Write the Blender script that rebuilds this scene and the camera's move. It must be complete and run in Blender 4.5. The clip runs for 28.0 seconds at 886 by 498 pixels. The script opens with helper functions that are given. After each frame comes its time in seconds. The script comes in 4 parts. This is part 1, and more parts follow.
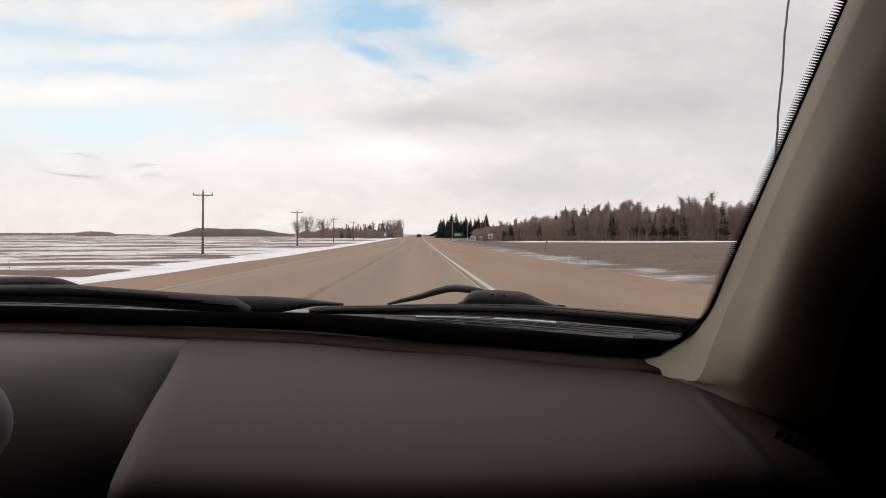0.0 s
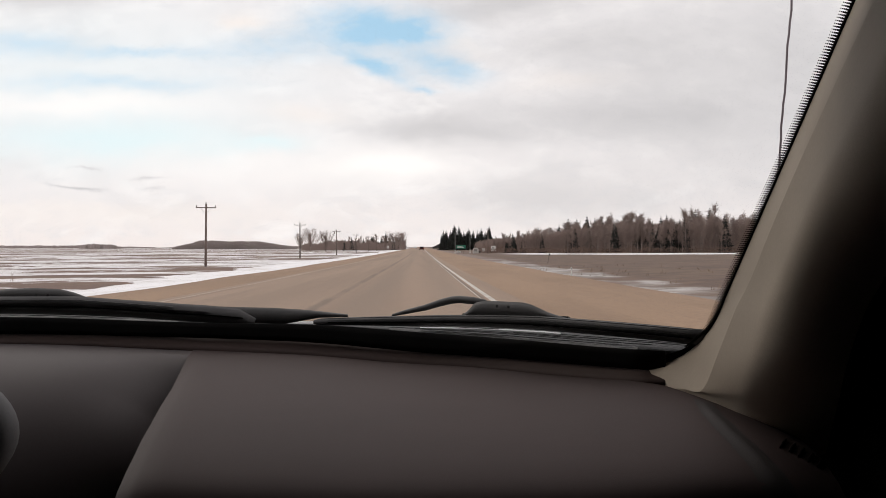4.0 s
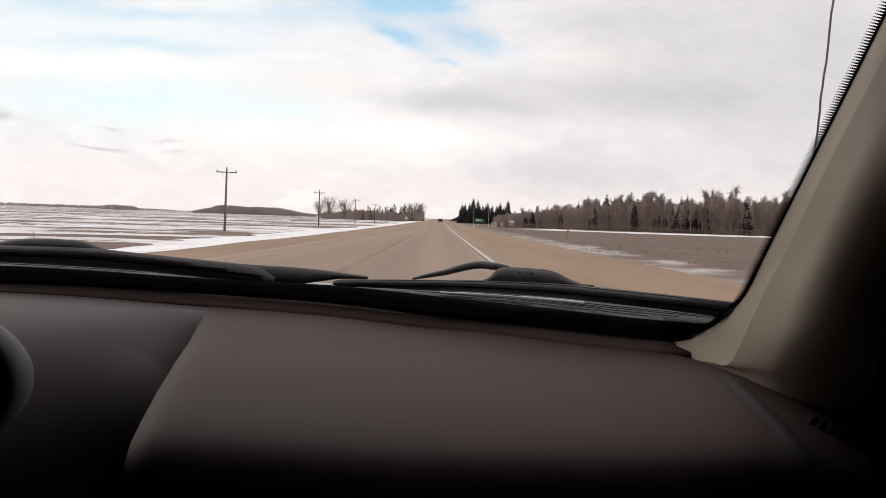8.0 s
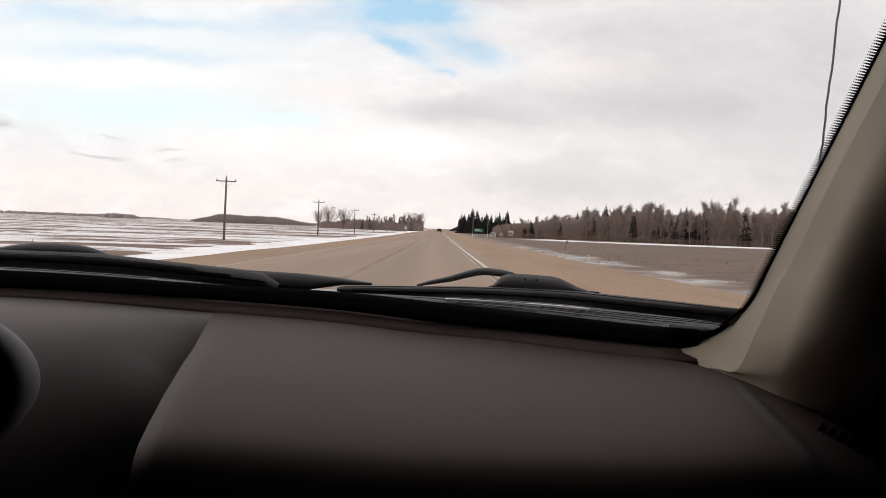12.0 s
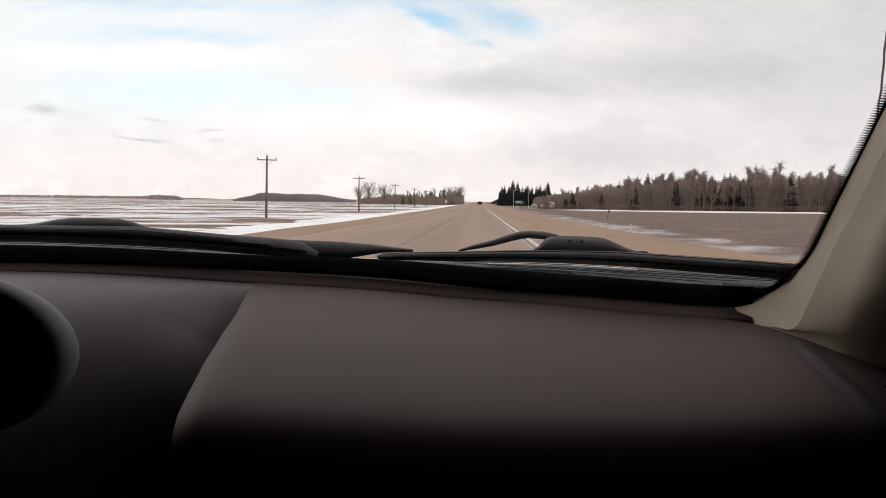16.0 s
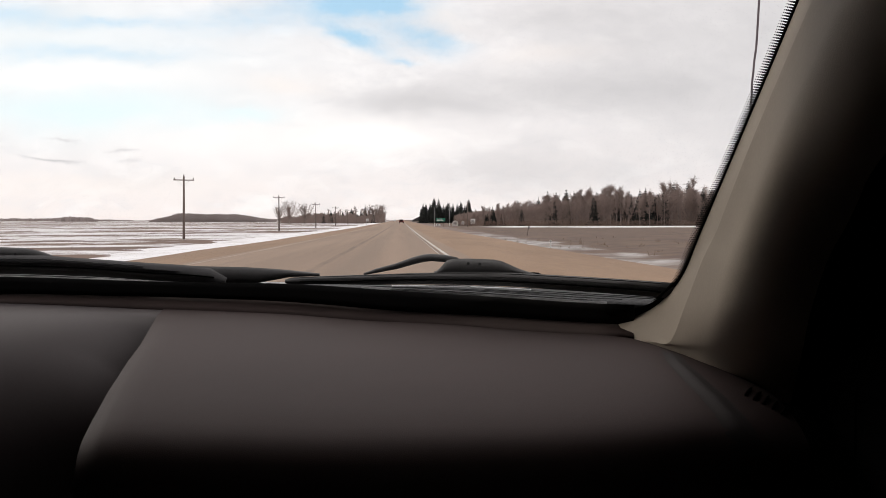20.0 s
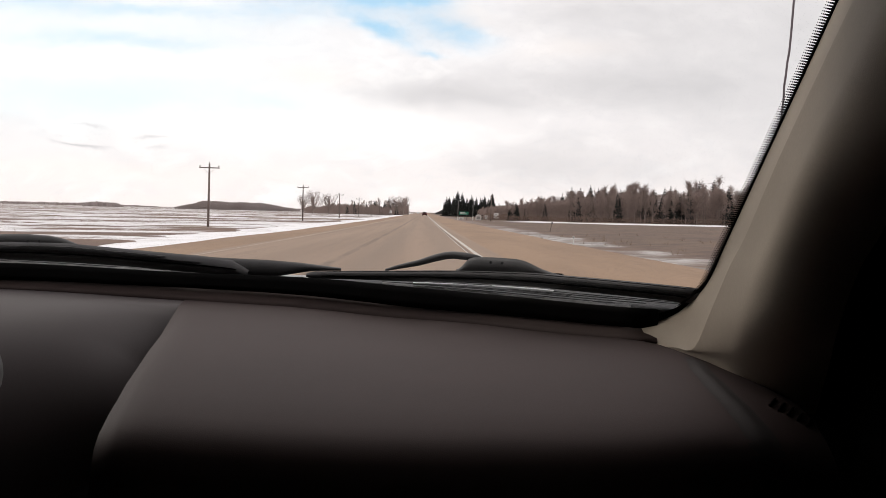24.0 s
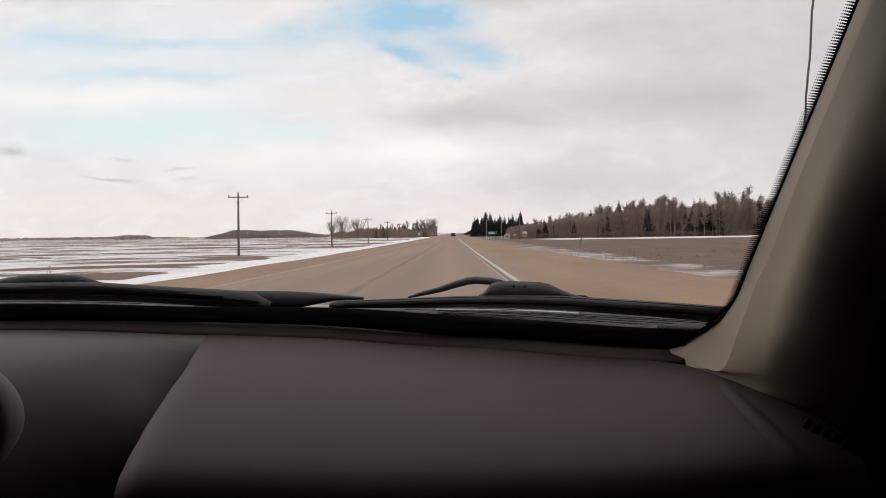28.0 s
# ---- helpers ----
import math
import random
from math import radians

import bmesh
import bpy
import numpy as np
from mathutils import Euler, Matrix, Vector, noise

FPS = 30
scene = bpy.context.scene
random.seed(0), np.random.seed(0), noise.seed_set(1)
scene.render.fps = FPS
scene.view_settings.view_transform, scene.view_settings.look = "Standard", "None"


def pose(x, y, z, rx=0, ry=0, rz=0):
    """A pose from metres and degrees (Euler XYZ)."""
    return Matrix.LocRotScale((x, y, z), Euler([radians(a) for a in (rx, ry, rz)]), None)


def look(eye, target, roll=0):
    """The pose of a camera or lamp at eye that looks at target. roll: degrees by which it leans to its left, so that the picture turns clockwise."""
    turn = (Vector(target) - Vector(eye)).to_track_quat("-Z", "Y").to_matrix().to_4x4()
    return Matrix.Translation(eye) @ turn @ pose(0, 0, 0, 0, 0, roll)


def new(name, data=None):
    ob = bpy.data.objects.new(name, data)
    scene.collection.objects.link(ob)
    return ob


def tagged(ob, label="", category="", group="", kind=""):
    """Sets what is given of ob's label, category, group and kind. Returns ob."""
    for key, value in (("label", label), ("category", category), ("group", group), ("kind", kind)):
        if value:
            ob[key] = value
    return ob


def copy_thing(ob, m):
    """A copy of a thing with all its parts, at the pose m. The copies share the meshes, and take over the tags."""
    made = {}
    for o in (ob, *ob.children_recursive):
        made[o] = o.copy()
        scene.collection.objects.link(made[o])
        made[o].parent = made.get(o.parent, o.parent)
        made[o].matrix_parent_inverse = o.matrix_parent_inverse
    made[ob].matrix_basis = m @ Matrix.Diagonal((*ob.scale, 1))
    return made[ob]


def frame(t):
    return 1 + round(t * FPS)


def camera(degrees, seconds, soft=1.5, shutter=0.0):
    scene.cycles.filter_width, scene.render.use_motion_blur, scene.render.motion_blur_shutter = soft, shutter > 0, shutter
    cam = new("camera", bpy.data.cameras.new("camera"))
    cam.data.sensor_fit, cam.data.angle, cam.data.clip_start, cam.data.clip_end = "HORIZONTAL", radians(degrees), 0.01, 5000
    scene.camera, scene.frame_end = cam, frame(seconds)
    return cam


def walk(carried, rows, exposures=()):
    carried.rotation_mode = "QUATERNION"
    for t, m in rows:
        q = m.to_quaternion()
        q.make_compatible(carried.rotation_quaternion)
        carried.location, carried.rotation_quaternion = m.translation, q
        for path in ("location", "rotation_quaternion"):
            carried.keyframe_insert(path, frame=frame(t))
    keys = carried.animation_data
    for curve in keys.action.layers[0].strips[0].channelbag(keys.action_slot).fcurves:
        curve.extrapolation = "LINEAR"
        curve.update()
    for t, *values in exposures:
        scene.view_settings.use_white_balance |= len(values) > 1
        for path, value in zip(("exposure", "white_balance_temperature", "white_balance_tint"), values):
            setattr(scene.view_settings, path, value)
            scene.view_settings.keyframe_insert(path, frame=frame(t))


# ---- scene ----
# A handheld camera on the front passenger side of a car on a straight prairie highway.
# x runs to the right, y along the road; the eye rests near (0, 0, EYE).
EYE = 1.08
cam = camera(50.0, 28.0, 0.85)
ROWS = [
    (0.0, 0.0046, -0.0132, 0.0039, -1.49, -0.89, 0.03),
    (0.5, 0.0043, -0.0050, -0.0052, -1.55, -1.29, -0.31),
    (1.0, 0.0016, -0.0079, 0.0012, -1.72, -1.05, -0.15),
    (1.5, 0.0059, -0.0091, 0.0019, -1.15, -1.12, -0.24),
    (2.0, 0.0020, -0.0145, -0.0017, -1.27, -0.83, -0.13),
    (2.5, 0.0019, -0.0074, -0.0036, -1.35, -1.30, -0.35),
    (3.0, 0.0076, -0.0072, -0.0008, -1.19, -0.74, 0.06),
    (3.5, 0.0020, -0.0189, 0.0030, -1.39, -0.38, -0.02),
    (5.5, 0.0115, -0.0035, -0.0004, -1.30, 0.29, 0.96),
    (6.0, 0.0167, -0.0106, 0.0097, -2.68, 0.26, 1.00),
    (6.5, 0.0151, 0.0069, 0.0066, -2.71, -1.39, -2.28),
    (7.0, -0.0084, 0.0039, 0.0008, -0.75, -1.35, -2.04),
    (7.5, -0.0038, 0.0003, -0.0116, -1.49, -1.62, -1.35),
    (8.0, -0.0055, 0.0099, -0.0121, -0.21, -1.82, -1.92),
    (8.5, -0.0002, 0.0102, -0.0208, -0.82, -1.90, -1.21),
    (9.0, -0.0090, 0.0242, -0.0227, 0.29, -2.24, -1.30),
    (9.5, -0.0078, 0.0216, -0.0251, 0.11, -1.94, -1.16),
    (10.0, -0.0047, 0.0224, -0.0312, -0.16, -1.98, -1.06),
    (10.5, -0.0092, 0.0234, -0.0211, 0.53, -1.60, -1.67),
    (11.0, -0.0028, 0.0046, -0.0189, -0.44, -0.97, -1.53),
    (11.5, -0.0036, 0.0067, -0.0138, -0.91, -0.73, -2.07),
    (12.0, -0.0145, 0.0100, -0.0180, -0.26, -1.22, -2.18),
    (12.5, -0.0046, 0.0082, -0.0204, -0.71, -1.21, -1.08),
    (14.5, 0.0197, 0.0063, -0.0120, -0.73, -0.69, 0.04),
    (15.0, 0.0020, -0.0049, -0.0102, -0.76, -0.77, -0.74),
    (15.5, -0.0001, 0.0489, -0.0373, 0.90, -3.04, -1.10),
    (16.0, -0.0148, 0.0447, -0.0334, 2.18, -2.88, -0.67),
    (16.5, -0.0141, 0.0161, -0.0247, 0.89, -1.62, -1.05),
    (17.0, -0.0167, 0.0202, -0.0261, 0.63, -2.43, -2.34),
    (17.5, -0.0124, 0.0148, -0.0263, 0.50, -2.42, -1.21),
    (18.0, -0.0045, -0.0110, 0.0066, -1.36, -0.61, -2.04),
    (18.5, 0.0008, 0.0029, -0.0160, -0.51, -1.54, -0.07),
    (19.0, 0.0056, -0.0010, -0.0278, -1.53, -1.57, 0.22),
    (19.5, 0.0158, 0.0007, -0.0166, -1.19, -1.76, 0.25),
    (20.0, 0.0150, -0.0131, -0.0218, -2.55, -1.78, 0.07),
    (20.5, 0.0165, -0.0060, -0.0289, -1.95, -1.80, 1.26),
    (21.0, 0.0004, -0.0056, -0.0167, -1.54, -1.43, -0.53),
    (21.5, 0.0055, 0.0026, -0.0257, -1.44, -2.23, 0.66),
    (23.5, 0.0169, -0.0158, -0.0161, -2.07, -1.61, -0.19),
    (24.0, 0.0152, -0.0017, -0.0153, -1.15, -2.20, -1.29),
    (24.5, 0.0171, 0.0044, -0.0144, -0.27, -2.77, -0.82),
    (25.0, 0.0085, -0.0054, -0.0115, -1.49, -1.94, -0.22),
    (25.5, 0.0047, -0.0065, -0.0116, -1.31, -1.91, 0.10),
    (26.0, -0.0017, -0.0040, -0.0125, -1.22, -2.65, -0.29),
    (26.5, 0.0223, -0.0021, 0.0040, -0.50, -0.71, 0.85),
    (27.0, 0.0337, 0.0166, 0.0081, -0.13, -0.03, 1.48),
    (27.5, 0.0320, 0.0156, 0.0037, 0.17, -0.30, 0.93),
    (28.0, 0.0277, 0.0140, -0.0081, 0.57, -0.95, 0.86),
]
walk(cam, [(t, pose(x, y, EYE + z, 90 + pitch, roll, yaw)) for t, x, y, z, yaw, pitch, roll in ROWS],
     [(0.0, 0.03), (3.0, 0.07), (6.0, -0.03), (7.0, 0.12), (22.0, 0.13), (24.0, 0.21), (26.1, 0.20), (27.0, -0.05), (28.0, -0.06)])

# ---------------------------------------------------------------- light
world = bpy.data.worlds.new("sky")
scene.world = world
world.use_nodes = True
WN, WL = world.node_tree.nodes, world.node_tree.links
WN.clear()


def wnode(kind, **sets):
    n = WN.new(kind)
    for k, v in sets.items():
        n.inputs[k].default_value = v
    return n


def wmath(op, a, b=None, c=None, clamp=False):
    n = WN.new("ShaderNodeMath")
    n.operation, n.use_clamp = op, clamp
    for i, v in enumerate((a, b, c)):
        if v is None:
            continue
        if isinstance(v, (int, float)):
            n.inputs[i].default_value = v
        else:
            WL.new(v, n.inputs[i])
    return n.outputs[0]


def wmix(fac, a, b):
    n = WN.new("ShaderNodeMix")
    n.data_type = "RGBA"
    for sock, v in ((n.inputs[0], fac), (n.inputs[6], a), (n.inputs[7], b)):
        if isinstance(v, (int, float)):
            sock.default_value = v
        elif isinstance(v, tuple):
            sock.default_value = (*v, 1)
        else:
            WL.new(v, sock)
    return n.outputs[2]


wtc = WN.new("ShaderNodeTexCoord")
wsep = WN.new("ShaderNodeSeparateXYZ")
WL.new(wtc.outputs["Generated"], wsep.inputs[0])
ahead = wmath("MAXIMUM", wmath("ABSOLUTE", wsep.outputs[1]), 0.05)
w_az = wmath("DIVIDE", wsep.outputs[0], ahead)
w_el = wmath("DIVIDE", wsep.outputs[2], ahead)
wcomb = WN.new("ShaderNodeCombineXYZ")
# puffs a little wider than high
WL.new(wmath("MULTIPLY", w_az, 4.2), wcomb.inputs[0])
WL.new(wmath("MULTIPLY", w_el, 8.5), wcomb.inputs[1])
WL.new(wsep.outputs[1], wcomb.inputs[2])


def wnoise(scale, detail, rough, distort=0.0, offset=0.0):
    m = WN.new("ShaderNodeMapping")
    m.inputs["Location"].default_value = (offset, offset * 0.7, offset * 0.3)
    WL.new(wcomb.outputs[0], m.inputs[0])
    n = wnode("ShaderNodeTexNoise", Scale=scale, Detail=detail, Roughness=rough, Distortion=distort)
    WL.new(m.outputs[0], n.inputs["Vector"])
    return n.outputs[0]


n_warp_x = wnoise(3.4, 6, 0.6, 0.2, 3.1)
n_warp_y = wnoise(3.4, 6, 0.6, 0.2, 7.7)
g_az = wmath("ADD", w_az, wmath("MULTIPLY", wmath("SUBTRACT", n_warp_x, 0.5), 0.060))
g_el = wmath("ADD", w_el, wmath("MULTIPLY", wmath("SUBTRACT", n_warp_y, 0.5), 0.030))


def patch(cx, cy, sx, sy, turn=0.0):
    """A soft oval of sky about a direction: 1 in the middle, 0 far from it."""
    c, s = math.cos(radians(turn)), math.sin(radians(turn))
    dx, dy = wmath("SUBTRACT", g_az, cx), wmath("SUBTRACT", g_el, cy)
    u = wmath("DIVIDE", wmath("ADD", wmath("MULTIPLY", dx, c), wmath("MULTIPLY", dy, s)), sx)
    v = wmath("DIVIDE", wmath("SUBTRACT", wmath("MULTIPLY", dy, c), wmath("MULTIPLY", dx, s)), sy)
    r = wmath("ADD", wmath("MULTIPLY", u, u), wmath("MULTIPLY", v, v))
    return wmath("EXPONENT", wmath("MULTIPLY", r, -1.0))


def total(items):
    out = items[0]
    for it in items[1:]:
        out = wmath("ADD", out, it)
    return out


nishita = WN.new("ShaderNodeTexSky")
nishita.sky_type, nishita.sun_disc = "NISHITA", False
nishita.sun_elevation, nishita.sun_rotation = radians(28), radians(-50)
blue_sky = wmix(0.80, nishita.outputs[0], (3.3, 6.1, 8.3))
blue_scaled = WN.new("ShaderNodeVectorMath")
blue_scaled.operation = "SCALE"
WL.new(blue_sky, blue_scaled.inputs[0])
blue_scaled.inputs[3].default_value = 0.105

n_big = wnoise(1.9, 8, 0.6, 0.3, 0.0)
n_fine = wnoise(11.0, 6, 0.65, 0.4, 23.0)
n_mid = wnoise(4.2, 7, 0.62, 0.3, 11.0)
# where the cloud is thin or open
openings = total([
    wmath("MULTIPLY", patch(-0.045, 0.229, 0.062, 0.0230, -6), 1.15),
    wmath("MULTIPLY", patch(-0.009, 0.219, 0.023, 0.0065, -8), 0.6),
    wmath("MULTIPLY", patch(-0.043, 0.189, 0.036, 0.0090, -24), 0.95),
    wmath("MULTIPLY", patch(0.022, 0.188, 0.036, 0.0120, -16), 0.80),
    wmath("MULTIPLY", patch(0.004, 0.165, 0.010, 0.004, -10), 0.5),
    wmath("MULTIPLY", patch(-0.150, 0.212, 0.075, 0.019, 6), 0.45),
    wmath("MULTIPLY", patch(-0.410, 0.211, 0.062, 0.012, 0), 0.55),
    wmath("MULTIPLY", patch(-0.298, 0.202, 0.070, 0.006, 0), 0.50),
    wmath("MULTIPLY", patch(-0.323, 0.172, 0.098, 0.0075, 0), 0.46),
])
wisps = wmath("ADD", wmath("MULTIPLY", n_mid, 1.1), wmath("MULTIPLY", n_fine, 0.8))
openings = wmath("MULTIPLY", openings, wmath("ADD", 0.02, wisps), clamp=True)
openings = wmath("MULTIPLY", openings, 0.88)
# a thin milky veil with a trace of blue
veil = total([patch(-0.323, 0.112, 0.125, 0.020, 1), wmath("MULTIPLY", patch(-0.161, 0.110, 0.04, 0.008, 0), 0.7)])
# grey bellies of the thicker cloud
bellies = total([
    wmath("MULTIPLY", patch(-0.41, 0.262, 0.10, 0.012, 0), 0.60),
    wmath("MULTIPLY", patch(0.075, 0.254, 0.10, 0.018, 6), 0.75),
    wmath("MULTIPLY", patch(0.020, 0.121, 0.072, 0.016, -4), 0.80),
    wmath("MULTIPLY", patch(0.165, 0.135, 0.11, 0.024, -4), 0.62),
    wmath("MULTIPLY", patch(0.16, 0.215, 0.10, 0.020, 8), 0.45),
    wmath("MULTIPLY", patch(0.36, 0.160, 0.19, 0.13, 0), 0.86),
    wmath("MULTIPLY", patch(0.13, 0.050, 0.10, 0.022, 0), 0.55),
    wmath("MULTIPLY", patch(-0.359, 0.0634, 0.022, 0.0022, -4), 0.95),
    wmath("MULTIPLY", patch(-0.461, 0.0945, 0.018, 0.005, -4), 0.85),
    wmath("MULTIPLY", patch(-0.349, 0.0839, 0.012, 0.0015, -6), 0.55),
    wmath("MULTIPLY", patch(-0.287, 0.0727, 0.014, 0.0019, -3), 0.60),
    wmath("MULTIPLY", patch(-0.279, 0.0591, 0.011, 0.0019, 0), 0.40),
])
bellies = wmath("MULTIPLY", bellies, wmath("ADD", 0.45, wmath("MULTIPLY", n_big, 1.1)), clamp=True)
# a warm band along the horizon and the bright breaks and cream edges above it
low = wmath("EXPONENT", wmath("MULTIPLY", wmath("MAXIMUM", w_el, 0.0), -16.0))
glow = total([patch(-0.024, 0.084, 0.060, 0.015, 0), wmath("MULTIPLY", patch(-0.354, 0.148, 0.13, 0.013, 0), 0.9), wmath("MULTIPLY", patch(-0.15, 0.085, 0.20, 0.030, 0), 0.55)])
cream = total([patch(-0.192, 0.239, 0.023, 0.010, 0), wmath("MULTIPLY", patch(-0.118, 0.140, 0.045, 0.012, 0), 0.7), wmath("MULTIPLY", patch(0.032, 0.2145, 0.030, 0.012, -20), 0.9), wmath("MULTIPLY", patch(0.16, 0.175, 0.06, 0.010, 5), 0.6), wmath("MULTIPLY", patch(-0.33, 0.035, 0.20, 0.012, 0), 0.6)])

cloud = wmix(wmath("MULTIPLY", low, 0.85), (0.900, 0.862, 0.868), (0.935, 0.835, 0.800))
cloud = wmix(wmath("MULTIPLY", wmath("SUBTRACT", n_big, 0.48), 2.6, None, True), cloud, (0.715, 0.688, 0.700))
cloud = wmix(wmath("MULTIPLY", wmath("SUBTRACT", n_mid, 0.50), 3.2, None, True), cloud, (1.03, 0.985, 0.975))
cloud = wmix(wmath("MULTIPLY", wmath("SUBTRACT", n_fine, 0.48), 2.2, None, True), cloud, (0.80, 0.770, 0.785))
cloud = wmix(wmath("MULTIPLY", patch(-0.38, 0.17, 0.26, 0.085, 0), 0.60), cloud, (0.86, 0.935, 0.965))
cloud = wmix(wmath("MULTIPLY", cream, 0.85, None, True), cloud, (0.965, 0.880, 0.835))
cloud = wmix(wmath("MULTIPLY", glow, 0.85, None, True), cloud, (1.06, 1.01, 0.985))
cloud = wmix(wmath("MULTIPLY", veil, 0.85, None, True), cloud, (0.80, 0.935, 0.965))
cloud = wmix(wmath("MULTIPLY", bellies, 0.9), cloud, (0.600, 0.578, 0.588))
sky_all = wmix(openings, cloud, blue_scaled.outputs[0])
wback = wnode("ShaderNodeBackground", Strength=1.0)
WL.new(sky_all, wback.inputs[0])
wout = WN.new("ShaderNodeOutputWorld")
WL.new(wback.outputs[0], wout.inputs[0])

sun = new("sun", bpy.data.lights.new("sun", "SUN"))
sun.data.energy, sun.data.angle, sun.data.color = 0.7, radians(25), (1.0, 0.93, 0.85)
sun.matrix_world = look((0, 0, 60), (46, -38, 22))


# ---------------------------------------------------------------- materials
def material(name, base, rough=0.6, metal=0.0, vary=None, scale=5.0, fine=60.0, bump=0.0, bump_scale=120.0, amount=0.5, per_object=0.0, spec=0.5):
    """A surface with stains (scale), grain (fine) and relief (bump)."""
    m = bpy.data.materials.new(name)
    m.use_nodes = True
    nt = m.node_tree
    b = nt.nodes["Principled BSDF"]
    b.inputs["Roughness"].default_value, b.inputs["Metallic"].default_value = rough, metal
    b.inputs["Specular IOR Level"].default_value = spec
    tc = nt.nodes.new("ShaderNodeTexCoord")
    vary = vary or tuple(v * 0.7 for v in base)
    mixes = None
    for sc, det, amt in ((scale, 5, amount), (fine, 3, amount * 0.6)):
        n = nt.nodes.new("ShaderNodeTexNoise")
        n.inputs["Scale"].default_value, n.inputs["Detail"].default_value, n.inputs["Roughness"].default_value = sc, det, 0.6
        nt.links.new(tc.outputs["Object"], n.inputs["Vector"])
        r = nt.nodes.new("ShaderNodeMapRange")
        r.inputs[1].default_value, r.inputs[2].default_value, r.inputs[3].default_value, r.inputs[4].default_value = 0.35, 0.7, 0.0, amt
        nt.links.new(n.outputs[0], r.inputs[0])
        x = nt.nodes.new("ShaderNodeMix")
        x.data_type = "RGBA"
        nt.links.new(r.outputs[0], x.inputs[0])
        if mixes is None:
            x.inputs[6].default_value = (*base, 1)
        else:
            nt.links.new(mixes, x.inputs[6])
        x.inputs[7].default_value = (*vary, 1)
        mixes = x.outputs[2]
    if per_object:
        info = nt.nodes.new("ShaderNodeObjectInfo")
        hsv = nt.nodes.new("ShaderNodeHueSaturation")
        r = nt.nodes.new("ShaderNodeMapRange")
        r.inputs[3].default_value, r.inputs[4].default_value = 1 - per_object, 1 + per_object
        nt.links.new(info.outputs["Random"], r.inputs[0])
        nt.links.new(r.outputs[0], hsv.inputs["Value"])
        nt.links.new(mixes, hsv.inputs["Color"])
        mixes = hsv.outputs[0]
    nt.links.new(mixes, b.inputs["Base Color"])
    if bump:
        n = nt.nodes.new("ShaderNodeTexNoise")
        n.inputs["Scale"].default_value, n.inputs["Detail"].default_value = bump_scale, 4
        nt.links.new(tc.outputs["Object"], n.inputs["Vector"])
        u = nt.nodes.new("ShaderNodeBump")
        u.inputs["Strength"].default_value, u.inputs["Distance"].default_value = bump, 0.6 / bump_scale
        nt.links.new(n.outputs[0], u.inputs["Height"])
        nt.links.new(u.outputs[0], b.inputs["Normal"])
    return m


M_dash = material("dash_plastic", (0.063, 0.0425, 0.0405), 0.70, 0, (0.051, 0.0345, 0.033), 6, 300, 0.25, 900, 0.6, spec=0.24)
M_ridge = material("dash_ridge", (0.047, 0.0395, 0.0385), 0.69, 0, (0.041, 0.035, 0.034), 6, 300, 0.25, 900, 0.6, spec=0.25)
M_console = material("console_plastic", (0.092, 0.076, 0.076), 0.58, 0, (0.078, 0.064, 0.064), 6, 300, 0.2, 900, 0.6, spec=0.32)
M_dash_dark = material("dash_plastic_dark", (0.086, 0.061, 0.056), 0.7, 0, (0.070, 0.050, 0.046), 6, 300, 0.25, 900, 0.6, spec=0.1)
M_hood = material("hood_plastic", (0.135, 0.130, 0.134), 0.6, 0, (0.09, 0.087, 0.085), 6, 300, 0.2, 900, 0.6, spec=0.3)
M_beige = material("pillar_trim", (0.590, 0.510, 0.420), 0.8, 0, (0.51, 0.44, 0.36), 8, 250, 0.2, 700, 0.6, spec=0.2)
# near black: real trim, and the shade put on the dash front
M_black = material("black_trim_and_shade", (0.003, 0.0028, 0.0028), 0.85, 0, (0.002, 0.002, 0.002), 8, 200, 0.1, 500, spec=0.01)
M_frit = material("frit_enamel", (0.011, 0.0105, 0.0105), 0.6, 0, (0.005, 0.005, 0.005), 20, 300, spec=0.02)
M_rubber = material("wiper_rubber", (0.075, 0.072, 0.073), 0.6, 0, (0.115, 0.111, 0.113), 25, 300, 0.15, 400, spec=0.15)
M_wiper = material("wiper_metal", (0.055, 0.053, 0.053), 0.55, 0.0, (0.085, 0.082, 0.082), 30, 200, 0.15, 300, spec=0.25)
M_cowl = material("cowl_plastic", (0.006, 0.006, 0.0063), 0.6, 0, (0.080, 0.078, 0.080), 34, 140, 0.5, 90, 0.7, spec=0.15)
M_lip_glint = material("lip_glint", (0.34, 0.33, 0.32), 0.7, 0, (0.02, 0.02, 0.02), 30, 220, 0.2, 300, 0.9, spec=0.3)
# grey of the blade rails and of the painted glint lines
M_rib_glint = material("rib_glint", (0.075, 0.072, 0.070), 0.6, 0, (0.03, 0.029, 0.028), 30, 200, 0.2, 300, 0.9, spec=0.3)
M_glint = material("glint_white", (0.85, 0.84, 0.84), 0.4, 0.1, (0.5, 0.5, 0.5), 40, 200)
M_lining = material("roof_lining", (0.05, 0.047, 0.044), 0.95, 0, (0.04, 0.037, 0.035), 8, 200, 0.2, 500, spec=0.1)
M_paint = material("white_car_paint", (0.72, 0.72, 0.72), 0.3, 0, (0.62, 0.61, 0.60), 3, 60)
M_whip = material("antenna_rod", (0.20, 0.165, 0.18), 0.5, 0.2, (0.13, 0.105, 0.115), 30, 200)
M_wood = material("pole_wood", (0.17, 0.13, 0.115), 0.9, 0, (0.10, 0.08, 0.072), 3, 20, 0.3, 30, per_object=0.2)
